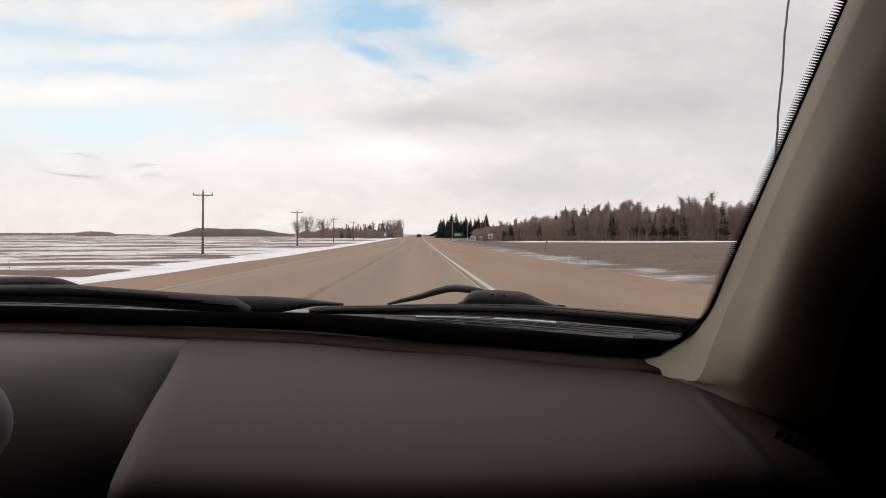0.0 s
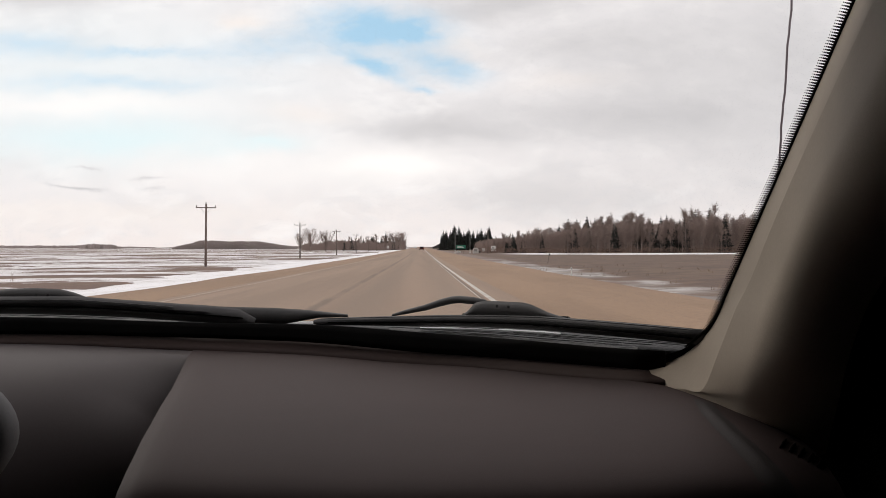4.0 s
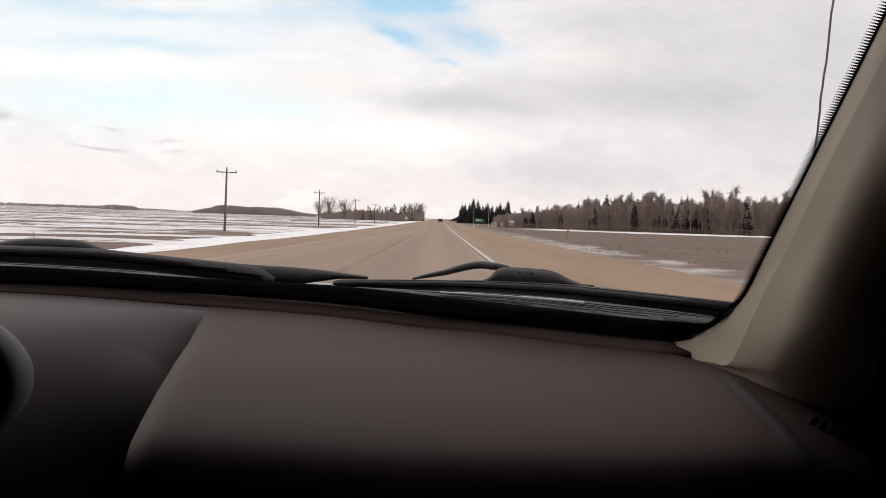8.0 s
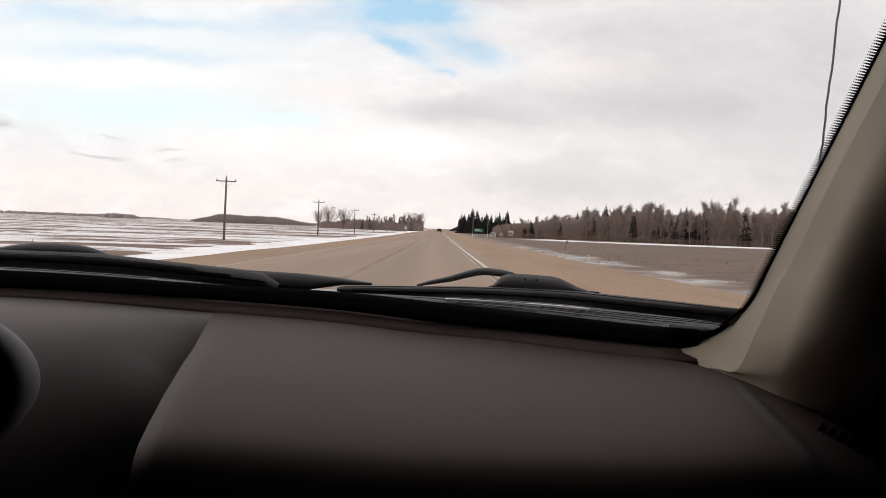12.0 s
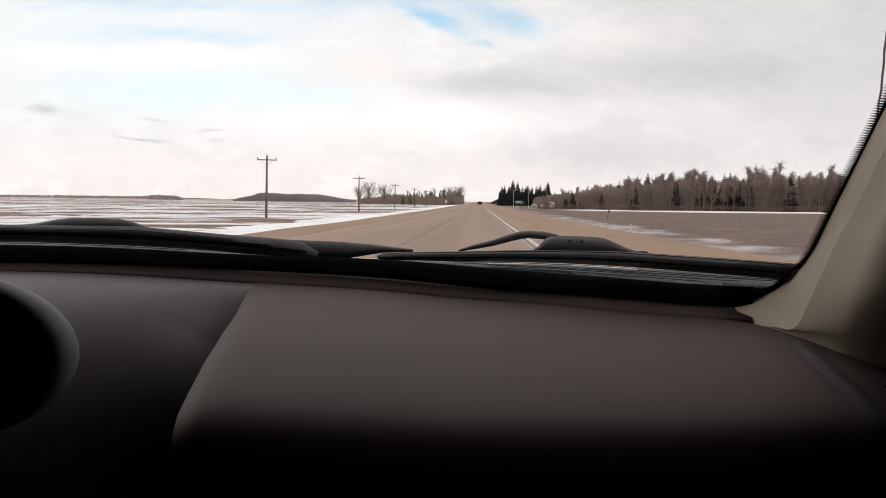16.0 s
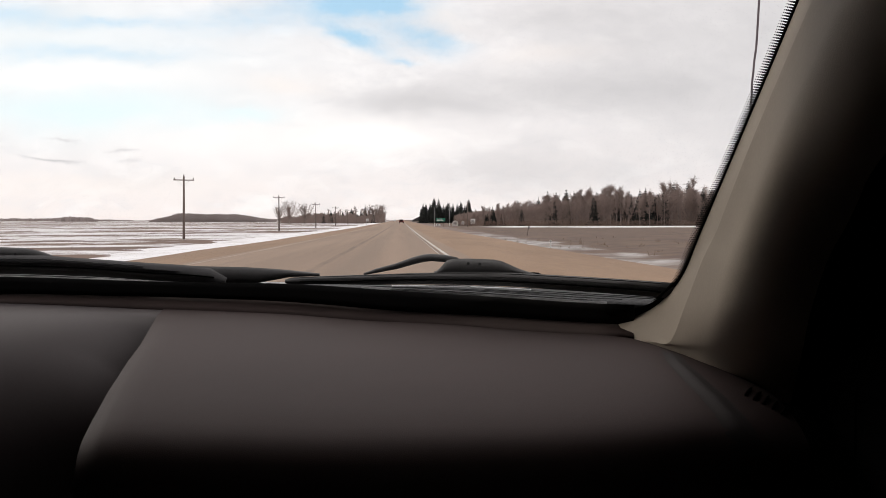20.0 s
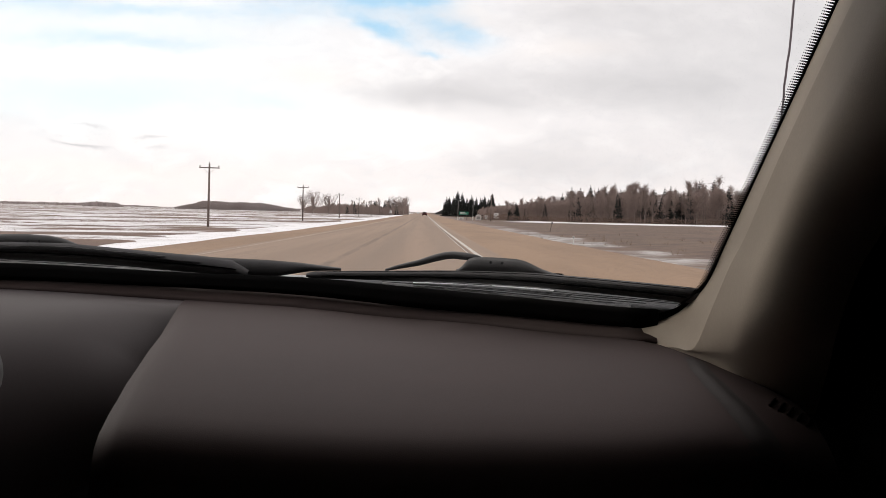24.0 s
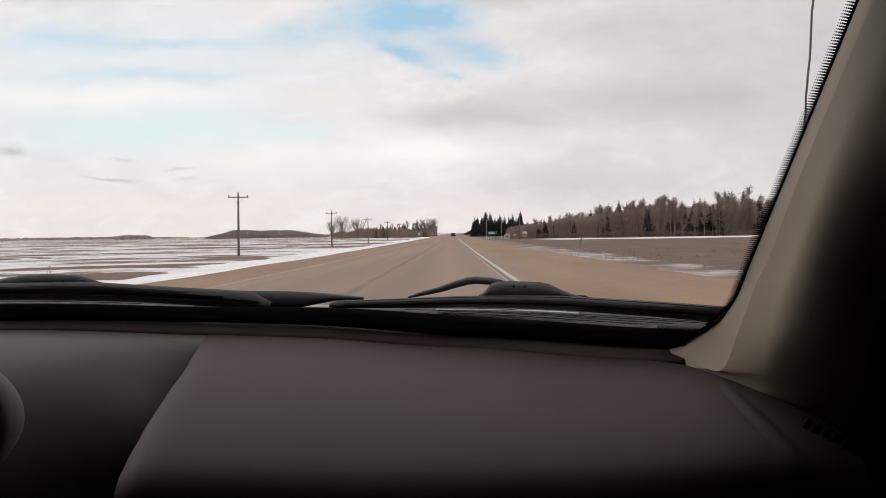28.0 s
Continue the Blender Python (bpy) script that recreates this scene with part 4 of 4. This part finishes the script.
# ---------------------------------------------------------------- power line west of the road
def power_pole(height, low_arm=False):
    ob = tagged(new("utility_pole"), "weathered wooden utility pole with a crossarm", "utility pole", "utility poles")
    part("shaft", tube([(0, 0, -0.4), (0, 0, height * 0.5), (0, 0, height)], [0.125, 0.11, 0.085], 8), M_wood, ob, "grey-brown tapered shaft", True)
    arm = part("crossarm", box(-0.98, 0.98, -0.10, 0.02, height - 0.40, height - 0.30, 0.01), M_wood, ob)
    for x in (-0.91, 0.0, 0.91):
        z = height - 0.30 if x else height
        part("insulator", tube([(x, -0.04, z), (x, -0.04, z + 0.12), (x, -0.04, z + 0.2)], [0.05, 0.07, 0.03], 8), M_insul, arm if x else ob)
    for q in (-1, 1):
        part("brace", tube([(0.05 * q, -0.12, height - 0.95), (0.55 * q, -0.08, height - 0.40)], 0.010, 4), M_wood, arm)
    if low_arm:
        part("lower_arm", box(-0.1, 0.55, -0.06, 0.02, height - 1.15, height - 1.05, 0.01), M_wood, ob)
    return ob


POLE_X, POLE_H = -21.2, 6.15
pole = power_pole(POLE_H)
pole_ys = [94, 167, 239, 311, 383, 455, 527, 599]
pole.matrix_basis = pose(POLE_X, pole_ys[0], land(POLE_X, pole_ys[0]), 0, 0.6, 4)
heads = []
for i, y in enumerate(pole_ys):
    m = pose(POLE_X + 0.5 * noise.noise(Vector((y, 0, 0))), y, land(POLE_X, y), 0, 1.1 * noise.noise(Vector((y, 3, 0))), 4)
    if i:
        copy_thing(pole, m)
    heads.append((y, m.translation))
heads.sort(key=lambda h: h[0])
for (ya, a), (yb, b) in zip(heads, heads[1:]):
    for dx, dz in ((-0.91, -0.1), (0.0, 0.2), (0.91, -0.1)):
        pts = []
        for k in range(9):
            s = k / 8
            p = Vector(a).lerp(Vector(b), s) + Vector((dx, -0.04, POLE_H + dz - 3.2 * s * (1 - s) * 0.28))
            pts.append(p)
        tagged(part("overhead_wire", tube(pts, 0.0018, 3), M_wire), "thin sagging overhead wire between poles", "wire", "overhead wires")

# a taller bare pole by the eastern woods and two lamp standards near the signs
east_pole = tagged(new("street_pole"), "slender grey wooden pole standing by the woods", "utility pole")
part("shaft", tube([(0, 0, -0.4), (0, 0, 7.2)], [0.13, 0.09], 8), M_wood, east_pole, "", True)
part("crossarm", box(-0.5, 0.5, -0.05, 0.05, 6.85, 6.95, 0.01), M_wood, east_pole)
east_pole.matrix_basis = pose(18.5, 262, land(18.5, 262))


# ---------------------------------------------------------------- trees
def strip_twig(bm, a, b, w):
    """A thin three-sided twig."""
    d = (b - a)
    if d.length < 1e-4:
        return
    q = d.normalized().to_track_quat("Z", "Y")
    base = [bm.verts.new(a + q @ Vector((w * math.cos(t), w * math.sin(t), 0))) for t in (0, 2.1, 4.2)]
    tip = bm.verts.new(b)
    for k in range(3):
        bm.faces.new((base[k], base[(k + 1) % 3], tip))


def bare_tree(seed, height, spread, twigs, trunk_r=0.11, forks=9, low=0.3):
    """Trunk and limbs in one mesh, the haze of twigs in another."""
    rnd = random.Random(seed)
    ob = tagged(new("bare_tree"), "leafless grey-brown poplar with fine upright twigs", "tree", "bare roadside woods")
    trunk, crown = bmesh.new(), bmesh.new()
    lean = Vector((rnd.uniform(-0.05, 0.05), rnd.uniform(-0.05, 0.05), 0))
    spine = [Vector((lean.x * z * z / height + 0.12 * noise.noise(Vector((seed, z * 0.4, 0))), lean.y * z, z)) for z in (-0.3, height * 0.2, height * 0.4, height * 0.6, height * 0.8, height)]
    tube(spine, [trunk_r * (1 - 0.88 * i / 5) for i in range(6)], 5, trunk)

    def on_spine(s):
        f = s * 5
        i = min(4, int(f))
        return spine[i].lerp(spine[i + 1], f - i)
    limbs = []
    for k in range(forks):
        s = low + (0.95 - low) * (k + rnd.random()) / forks
        a = on_spine(s)
        ang = rnd.uniform(0, 6.283)
        ln = spread * (1.15 - 0.75 * s) * rnd.uniform(0.7, 1.2)
        out = Vector((math.cos(ang), math.sin(ang), rnd.uniform(0.5, 1.4)))
        mid = a + out.normalized() * ln * 0.5
        end = mid + Vector((out.x * 0.5, out.y * 0.5, out.z * 1.1)).normalized() * ln * 0.6
        tube([a, mid, end], [trunk_r * 0.35, trunk_r * 0.22, 0.012], 3, trunk)
        limbs.append((a, mid, end))
    limbs += [(spine[2], spine[4], spine[5])] * 2
    for k in range(twigs):
        a, mid, end = rnd.choice(limbs)
        s = rnd.random()
        p = a.lerp(mid, s * 2) if s < 0.5 else mid.lerp(end, s * 2 - 1)
        d = Vector((rnd.gauss(0, 1), rnd.gauss(0, 1), abs(rnd.gauss(0.9, 0.6)))).normalized()
        ln = rnd.uniform(0.35, 1.0) * (0.35 + 0.10 * height)
        tip = p + d * ln
        w = rnd.uniform(0.016, 0.032)
        strip_twig(crown, p, tip, w)
        for q in range(3):
            b = p.lerp(tip, rnd.uniform(0.25, 0.85))
            e = Vector((rnd.gauss(0, 1), rnd.gauss(0, 1), rnd.gauss(0.5, 0.6))).normalized()
            strip_twig(crown, b, b + e * ln * rnd.uniform(0.3, 0.6), w * 0.7)
    part("trunk", trunk, M_bark, ob, "pale grey bark")
    part("crown", crown, M_twig, ob, "haze of thin brown twigs")
    return ob


def spruce(seed, height, radius, label="dark green spruce with a pointed ragged top"):
    rnd = random.Random(seed)
    ob = tagged(new("spruce_tree"), label, "tree", "spruces")
    part("trunk", tube([(0, 0, -0.3), (0, 0, height * 0.5), (0, 0, height)], [0.14, 0.09, 0.02], 5), M_bark, ob)
    crown = bmesh.new()
    levels = int(height * 2.6)
    for k in range(levels):
        s = k / (levels - 1)
        z = height * (0.06 + 0.93 * s)
        r = radius * (1 - s) ** 0.68 * rnd.uniform(0.75, 1.15) + 0.12
        count = max(5, int(11 * (1 - s) + 5))
        a0 = rnd.uniform(0, 6)
        for q in range(count):
            a = a0 + 6.283 * q / count + rnd.uniform(-0.25, 0.25)
            rr = r * rnd.uniform(0.65, 1.15)
            d, n = Vector((math.cos(a), math.sin(a), 0)), Vector((-math.sin(a), math.cos(a), 0))
            root = Vector((0, 0, z + 0.10 * rr))
            mid = d * rr * 0.55 + Vector((0, 0, z - 0.10 * rr))
            tip = d * rr + Vector((0, 0, z - 0.22 * rr + rnd.uniform(-0.05, 0.12)))
            w = 0.20 * rr + 0.07
            v0, v1, v2, v3, v4 = (crown.verts.new(p) for p in (root, mid + n * w, mid - n * w, tip, mid - Vector((0, 0, 0.3 * rr + 0.1))))
            for f in ((v0, v1, v4), (v0, v4, v2), (v1, v3, v4), (v3, v2, v4), (v0, v2, v1), (v1, v2, v3)):
                crown.faces.new(f)
    part("crown", crown, M_needle, ob, "drooping dark needled boughs")
    return ob


BARE = [bare_tree(11, 8.9, 2.2, 380), bare_tree(12, 8.2, 2.1, 360), bare_tree(13, 9.6, 2.4, 400), bare_tree(14, 6.6, 2.2, 340, 0.08, 11, 0.10)]
BROAD = [bare_tree(21, 7.6, 8.6, 1900, 0.26, 34, 0.14), bare_tree(22, 7.0, 8.0, 1800, 0.22, 32, 0.14)]
for o in BROAD:
    tagged(o, "broad leafless field tree with spreading limbs", group="field trees")
SPRUCE = [spruce(31, 9.2, 2.1), spruce(32, 8.2, 1.9), spruce(33, 10.2, 2.3), spruce(34, 6.4, 1.8)]
used = set()


def plant(kinds, k, x, y, size=1.0, sink=0.05):
    src = kinds[k % len(kinds)]
    m = Matrix.Translation((x, y, land(x, y) + ground_bump(x, y) - sink)) @ Matrix.Rotation(random.uniform(0, 6.283), 4, "Z") @ Matrix.Scale(size, 4)
    if src.name not in used:
        used.add(src.name)
        src.matrix_basis = m
        return src
    new_one = copy_thing(src, m)
    new_one.scale = (size, size, size)
    return new_one


rw = random.Random(5)


def wood_height(s):
    """The eastern wood swells from the road and sinks again at its far end."""
    return float(np.interp(s, [0, 0.08, 0.25, 0.45, 0.62, 0.75, 1.0], [0.45, 0.70, 0.96, 1.18, 1.30, 1.36, 1.48]))


# eastern woods: a front of bare poplars with spruces standing out of it
for i in range(200):
    s = (i + rw.random()) / 200
    x = 20 + 100 * s
    y = 300 + rw.uniform(-3, 26) + 60 * max(0, 0.15 - s)
    plant(BARE, rw.randrange(4), x, y, rw.uniform(0.74, 1.06) * wood_height(s) * (1 + 0.30 * noise.noise(Vector((x * 0.075, y * 0.03, 4)))))
for i in range(22):
    s = (i + rw.random()) / 22
    plant(SPRUCE, rw.randrange(3), 27 + 90 * s, 330 + rw.uniform(0, 18), rw.uniform(0.95, 1.18) * wood_height(s + 0.06))
for i in range(24):
    plant(SPRUCE, rw.randrange(3), 50 + 34 * rw.random(), 325 + rw.uniform(0, 20), rw.uniform(1.08, 1.30))
for i in range(26):
    q = rw.random()
    plant(SPRUCE, rw.randrange(3), 26 + 92 * q, 303 + rw.uniform(0, 14), rw.uniform(0.80, 1.12) * wood_height(q))


def thicket(x0, x1, y0, deep, high, count, profile, label, mat=M_twig, fine=1.0, lumps=0.30):
    """Saplings and brush that fill a wood, too many to count."""
    v, f = [], []
    for i in range(count):
        s = rw.random()
        x, y = x0 + (x1 - x0) * s, y0 + rw.uniform(0, deep) + 60 * max(0, 0.15 - s) * (deep > 40)
        top = high * profile(s) * (0.90 + lumps * noise.noise(Vector((x * 0.075, y * 0.03, 4))))
        z0 = rw.random() ** 1.25 * top
        ln = rw.uniform(0.7, 1.9) * min(1.0, high / 7)
        w = rw.uniform(0.018, 0.038) * fine
        dx, dy, dz = rw.gauss(0, 0.30) * ln, rw.gauss(0, 0.3) * ln, ln
        z0 = max(0.0, min(z0, top - dz)) + land(x, y)
        o = len(v)
        v += [(x - w, y, z0), (x + w, y, z0), (x, y + w, z0), (x + dx, y + dy, z0 + dz)]
        f += [(o, o + 1, o + 3), (o + 1, o + 2, o + 3), (o + 2, o, o + 3)]
    tagged(part("thicket", mesh_from("thicket", v, f), mat), label, "woods", kind="stuff")


thicket(20, 122, 302, 46, 8.8, 95000, wood_height, "dense leafless grey-brown saplings filling the wood", fine=0.8)
thicket(19, 122, 296, 7, 2.4, 9000, lambda s: 0.8 + 0.5 * noise.noise(Vector((s * 40, 1, 0))), "low brown brush along the edge of the wood", M_brush)
thicket(-66, -9, 520, 40, 6.0, 42000, lambda s: 0.70 + 0.3 * s + 0.42 * noise.noise(Vector((s * 19, 3, 0))) + 0.3 * noise.noise(Vector((s * 60, 8, 0))), "leafless brush under the western row of trees", fine=1.5)
# spruces by the road ahead, on the east side
for i in range(34):
    s = (i + rw.random()) / 34
    plant(SPRUCE, rw.randrange(3), 12.5 + 30 * s, 560 + rw.uniform(-10, 40), rw.uniform(1.0, 1.45))
plant(SPRUCE, 3, 24.5, 322, 0.72)
for i in range(5):
    plant(SPRUCE, 3, 21 + 1.6 * i, 330 + rw.uniform(-3, 3), rw.uniform(0.45, 0.6))
# west side: two broad trees, then a mixed row towards the road
plant(BROAD, 0, -53, 455), plant(BROAD, 1, -46, 460), plant(BROAD, 0, -58.5, 462, 0.8)
for i in range(66):
    s = (i + rw.random()) / 66
    kinds = SPRUCE if rw.random() < 0.42 else BARE
    plant(kinds, rw.randrange(4), -50 + 41 * s, 520 + rw.uniform(0, 40), rw.uniform(0.6, 0.98) * (0.8 + 0.25 * s))
plant(BROAD, 1, -14.5, 500, 1.0), plant(BROAD, 0, -10.8, 506, 0.9)


# far woods as low ragged belts on the horizon
def belt(name, x0, x1, y, h, mat, label, step=1.6, rough=0.14, wide=1.6):
    """A far wood as a bank of ragged upright tufts, its outline swelling and thinning."""
    rnd = random.Random(int(abs(x0)) + int(y))
    v, f = [], []
    for i in range(int(min(3.2 * (x1 - x0) / step, 2600)) + 20):
        q = rnd.random()
        x, yy = x0 + (x1 - x0) * q, y + rnd.uniform(-8, 8)
        env = min(1.0, 0.30 + 4 * q, 0.30 + 4 * (1 - q))
        hh = h * env * (0.84 + 0.34 * noise.noise(Vector((x / (4 * h), yy * 0.01, y)))) * rnd.uniform(1 - 1.6 * rough, 1 + 0.6 * rough)
        w, zz = step * wide * rnd.uniform(0.5, 0.9), land(x, yy) - 0.3
        o = len(v)
        for r, k in ((0.9, 0.0), (1.0, 0.55), (0.55, 0.88)):
            v += [(x + w * r * rnd.uniform(-1.2, -0.8), yy, zz + hh * k), (x + w * r * rnd.uniform(-0.2, 0.2), yy - 0.2 * w, zz + hh * k), (x + w * r * rnd.uniform(0.8, 1.2), yy, zz + hh * k)]
        v.append((x + w * rnd.uniform(-0.3, 0.3), yy, zz + hh))
        for k in (0, 3):
            f += [(o + k, o + k + 1, o + k + 4, o + k + 3), (o + k + 1, o + k + 2, o + k + 5, o + k + 4)]
        f += [(o + 6, o + 7, o + 9), (o + 7, o + 8, o + 9)]
    return tagged(part(name, mesh_from(name, v, f), mat), label, "woods", kind="stuff")


# base paler than real twigs: the haze of distance is put into the colour
M_farwood_hazed = material("far_woods", (0.400, 0.345, 0.328), 1.0, 0, (0.300, 0.250, 0.238), 0.05, 0.6, 0, 10, 0.8)
M_farspruce = material("far_spruce", (0.050, 0.045, 0.044), 1.0, 0, (0.030, 0.028, 0.028), 0.1, 0.8, 0, 10, 0.8)
thicket(-246, -124, 942, 16, 9.2, 14000, lambda s: min(1.0, 0.25 + 3.5 * s, 0.25 + 2.2 * (1 - s)), "low grey-brown bare wood across the field", M_farwood_hazed, 9.0, 0.12)
belt("far_woods", -480, -425, 1350, 8.0, M_farwood_hazed, "low grey-brown bare wood on the horizon")
belt("far_woods", -1600, -640, 2300, 8.0, M_farwood_hazed, "thin dark line of woods on the horizon", 6)
belt("far_woods", -640, -20, 2400, 5.5, M_farwood_hazed, "thin dark line of woods on the horizon", 6)
belt("far_woods", 14, 90, 1050, 10.0, M_farspruce, "dark wood beyond the spruces")
thicket(70, 330, 424, 14, 8.0, 20000, lambda s: 0.9, "grey-brown bare wood behind the poplars", M_farwood_hazed, 4.0, 0.15)
belt("far_woods", 300, 1500, 1500, 12.0, M_farwood_hazed, "thin dark line of woods on the horizon", 6)


# ---------------------------------------------------------------- signs, posts and vehicles ahead
def direction_sign():
    ob = tagged(new("road_sign"), "green highway direction sign with pale unreadable lettering on two posts", "road sign")
    board = part("board", box(-1.5, 1.5, -0.03, 0.0, 1.7, 2.75, 0.01), M_green, ob, "green reflective board")
    for z, a, b in ((2.42, -1.1, 0.5), (2.05, -1.2, 0.9)):
        part("lettering", box(a, b, -0.036, -0.031, z - 0.09, z + 0.09), M_white, board, "pale bar of lettering")
    for x in (-0.9, 0.9):
        part("post", box(x - 0.05, x + 0.05, 0.0, 0.1, -0.3, 2.7), M_wood, ob)
    return ob


def board_sign(w, h, z, label, arch=False):
    ob = tagged(new("notice_board"), label, "sign", "roadside boards")
    bm = bmesh.new()
    n = 12 if arch else 1
    prof = [(-w / 2, z), (w / 2, z)] + ([(w / 2 * math.cos(math.pi * k / n), z + h * (0.6 + 0.4 * math.sin(math.pi * k / n))) for k in range(n + 1)] if arch else [(w / 2, z + h), (-w / 2, z + h)])
    a = [bm.verts.new((x, 0, q)) for x, q in prof]
    b = [bm.verts.new((x, 0.12, q)) for x, q in prof]
    bm.faces.new(a), bm.faces.new(b[::-1])
    for i in range(len(prof)):
        j = (i + 1) % len(prof)
        bm.faces.new((a[i], a[j], b[j], b[i]))
    board = part("board", bm, M_stone if arch else M_white, ob)
    for k in range(3):
        zz = z + h * (0.2 + 0.22 * k)
        part("lettering", box(-w * 0.32, w * (0.3 - 0.06 * k), -0.012, -0.004, zz, zz + h * 0.09), M_bar, board, "dark bar of lettering")
    if z > 0.2:
        for q in (-0.4, 0.4):
            part("post", box(q * w - 0.04, q * w + 0.04, 0.02, 0.10, -0.3, z), M_galv, ob)
    return ob


def set_down(ob, x, y, turn=0):
    ob.matrix_basis = pose(x, y, land(x, y) - 0.02, 0, 0, turn)
    return ob


set_down(direction_sign(), 12.6, 300)
set_down(board_sign(1.9, 1.8, 0.0, "pale arched stone welcome board with dark lettering", True), 17.5, 304)
set_down(board_sign(1.3, 0.6, 0.3, "low white board beside the highway"), 11.9, 301)
set_down(board_sign(0.9, 1.1, 0.5, "small white board on two posts"), 20.2, 308)
set_down(board_sign(1.5, 1.7, 0.6, "white notice board with two dark panels"), 23.0, 302)
set_down(board_sign(0.75, 0.9, 1.5, "small white road sign facing the road"), -11.5, 330)
lamp = tagged(new("lamp_standard"), "slender pale pole with a short arm beside the signs", "lamp post", "lamp posts")
part("shaft", tube([(0, 0, -0.3), (0, 0, 6.4)], [0.10, 0.06], 8), M_galv, lamp, "", True)
part("arm", tube([(0, 0, 6.3), (-0.7, 0, 6.55)], 0.035, 6), M_galv, lamp)
part("base_band", tube([(0, 0, 0.0), (0, 0, 1.1)], 0.13, 8), M_white, lamp, "white-painted foot")
set_down(lamp, 11.2, 312)
copy_thing(lamp, pose(15.8, 306, land(15.8, 306)))

# roadside marker post and weeds
marker = tagged(new("marker_post"), "short leaning wooden marker post in the ditch", "post")
part("stake", tube([(0, 0, -0.2), (0.25, 0, 1.25)], 0.04, 5), M_wood, marker)
part("tag", box(0.16, 0.36, -0.05, -0.03, 1.0, 1.25), M_bar, marker)
set_down(marker, 16.0, 120)
stake = tagged(new("delineator_post"), "short white roadside delineator post in the ditch", "post")
part("stake", box(-0.05, 0.05, -0.02, 0.02, -0.2, 0.66, 0.01), M_white, stake)
part("reflector", box(-0.035, 0.035, -0.027, -0.021, 0.50, 0.60), M_galv, stake, "grey reflector plate")
set_down(stake, 10.8, 68)


def distant_car(name, body_mat, label):
    ob = tagged(new(name), label, "car", "vehicles on the road")
    bm = bmesh.new()
    prof = [(-2.2, 0.35), (-2.25, 0.85), (-1.9, 0.98), (-1.5, 1.45), (0.4, 1.48), (1.1, 0.98), (2.1, 0.85), (2.2, 0.4)]
    for s in (-1, 1):
        for y, z in prof:
            bm.verts.new((s * (0.88 if z < 1.1 else 0.68), y, z))
    bm.verts.ensure_lookup_table()
    n = len(prof)
    bm.faces.new(bm.verts[:n]), bm.faces.new(bm.verts[n:][::-1])
    for i in range(n):
        j = (i + 1) % n
        bm.faces.new((bm.verts[i], bm.verts[j], bm.verts[n + j], bm.verts[n + i]))
    body = part("body", bm, body_mat, ob)
    part("rear_window", box(-0.62, 0.62, -1.86, -1.80, 1.02, 1.32), M_black, body)
    for s in (-1, 1):
        part("tail_lamp", box(s * 0.72 - 0.12, s * 0.72 + 0.12, -2.28, -2.22, 0.68, 0.84), M_tail, body)
        for y in (-1.35, 1.35):
            part("wheel", tube([(s * 0.70, y, 0.33), (s * 0.90, y, 0.33)], 0.33, 12), M_tyre, ob)
    return ob


c1 = distant_car("car", M_car, "dark red car far ahead on the road")
c1.matrix_basis = pose(0.3, 370, lie(370))
c2 = distant_car("car", M_carw, "pale oncoming car far off on the road")
c2.matrix_basis = pose(-3.8, 640, lie(640), 0, 0, 180)

# tufts of dead grass along the ditches
tuft_v, tuft_f = [], []
rt = random.Random(8)
for i in range(150):
    if rt.random() < 0.72:
        x, y = rt.uniform(8.0, 24.0), 14 + 90 * rt.random() ** 1.3
    else:
        x, y = rt.uniform(-30.0, -17.0), 30 + 230 * rt.random() ** 1.3
    if x < 13.5 and noise.noise(Vector((x * 0.3, y * 0.05, 2))) > -0.05:
        continue
    z = land(x, y) + ground_bump(x, y) - 0.02
    for b in range(6):
        a, l = rt.uniform(0, 6.283), rt.uniform(0.12, 0.42)
        dx, dy = math.cos(a), math.sin(a)
        o = len(tuft_v)
        px, py = x + rt.uniform(-0.2, 0.2), y + rt.uniform(-0.2, 0.2)
        tuft_v += [(px - dy * 0.012, py + dx * 0.012, z), (px + dy * 0.012, py - dx * 0.012, z), (px + dx * l * 0.5, py + dy * l * 0.5, z + l)]
        tuft_f.append((o, o + 1, o + 2))
tagged(part("dead_grass", mesh_from("dead_grass", tuft_v, tuft_f), M_weed), "dry tan grass standing in the ditches", "grass", kind="stuff")
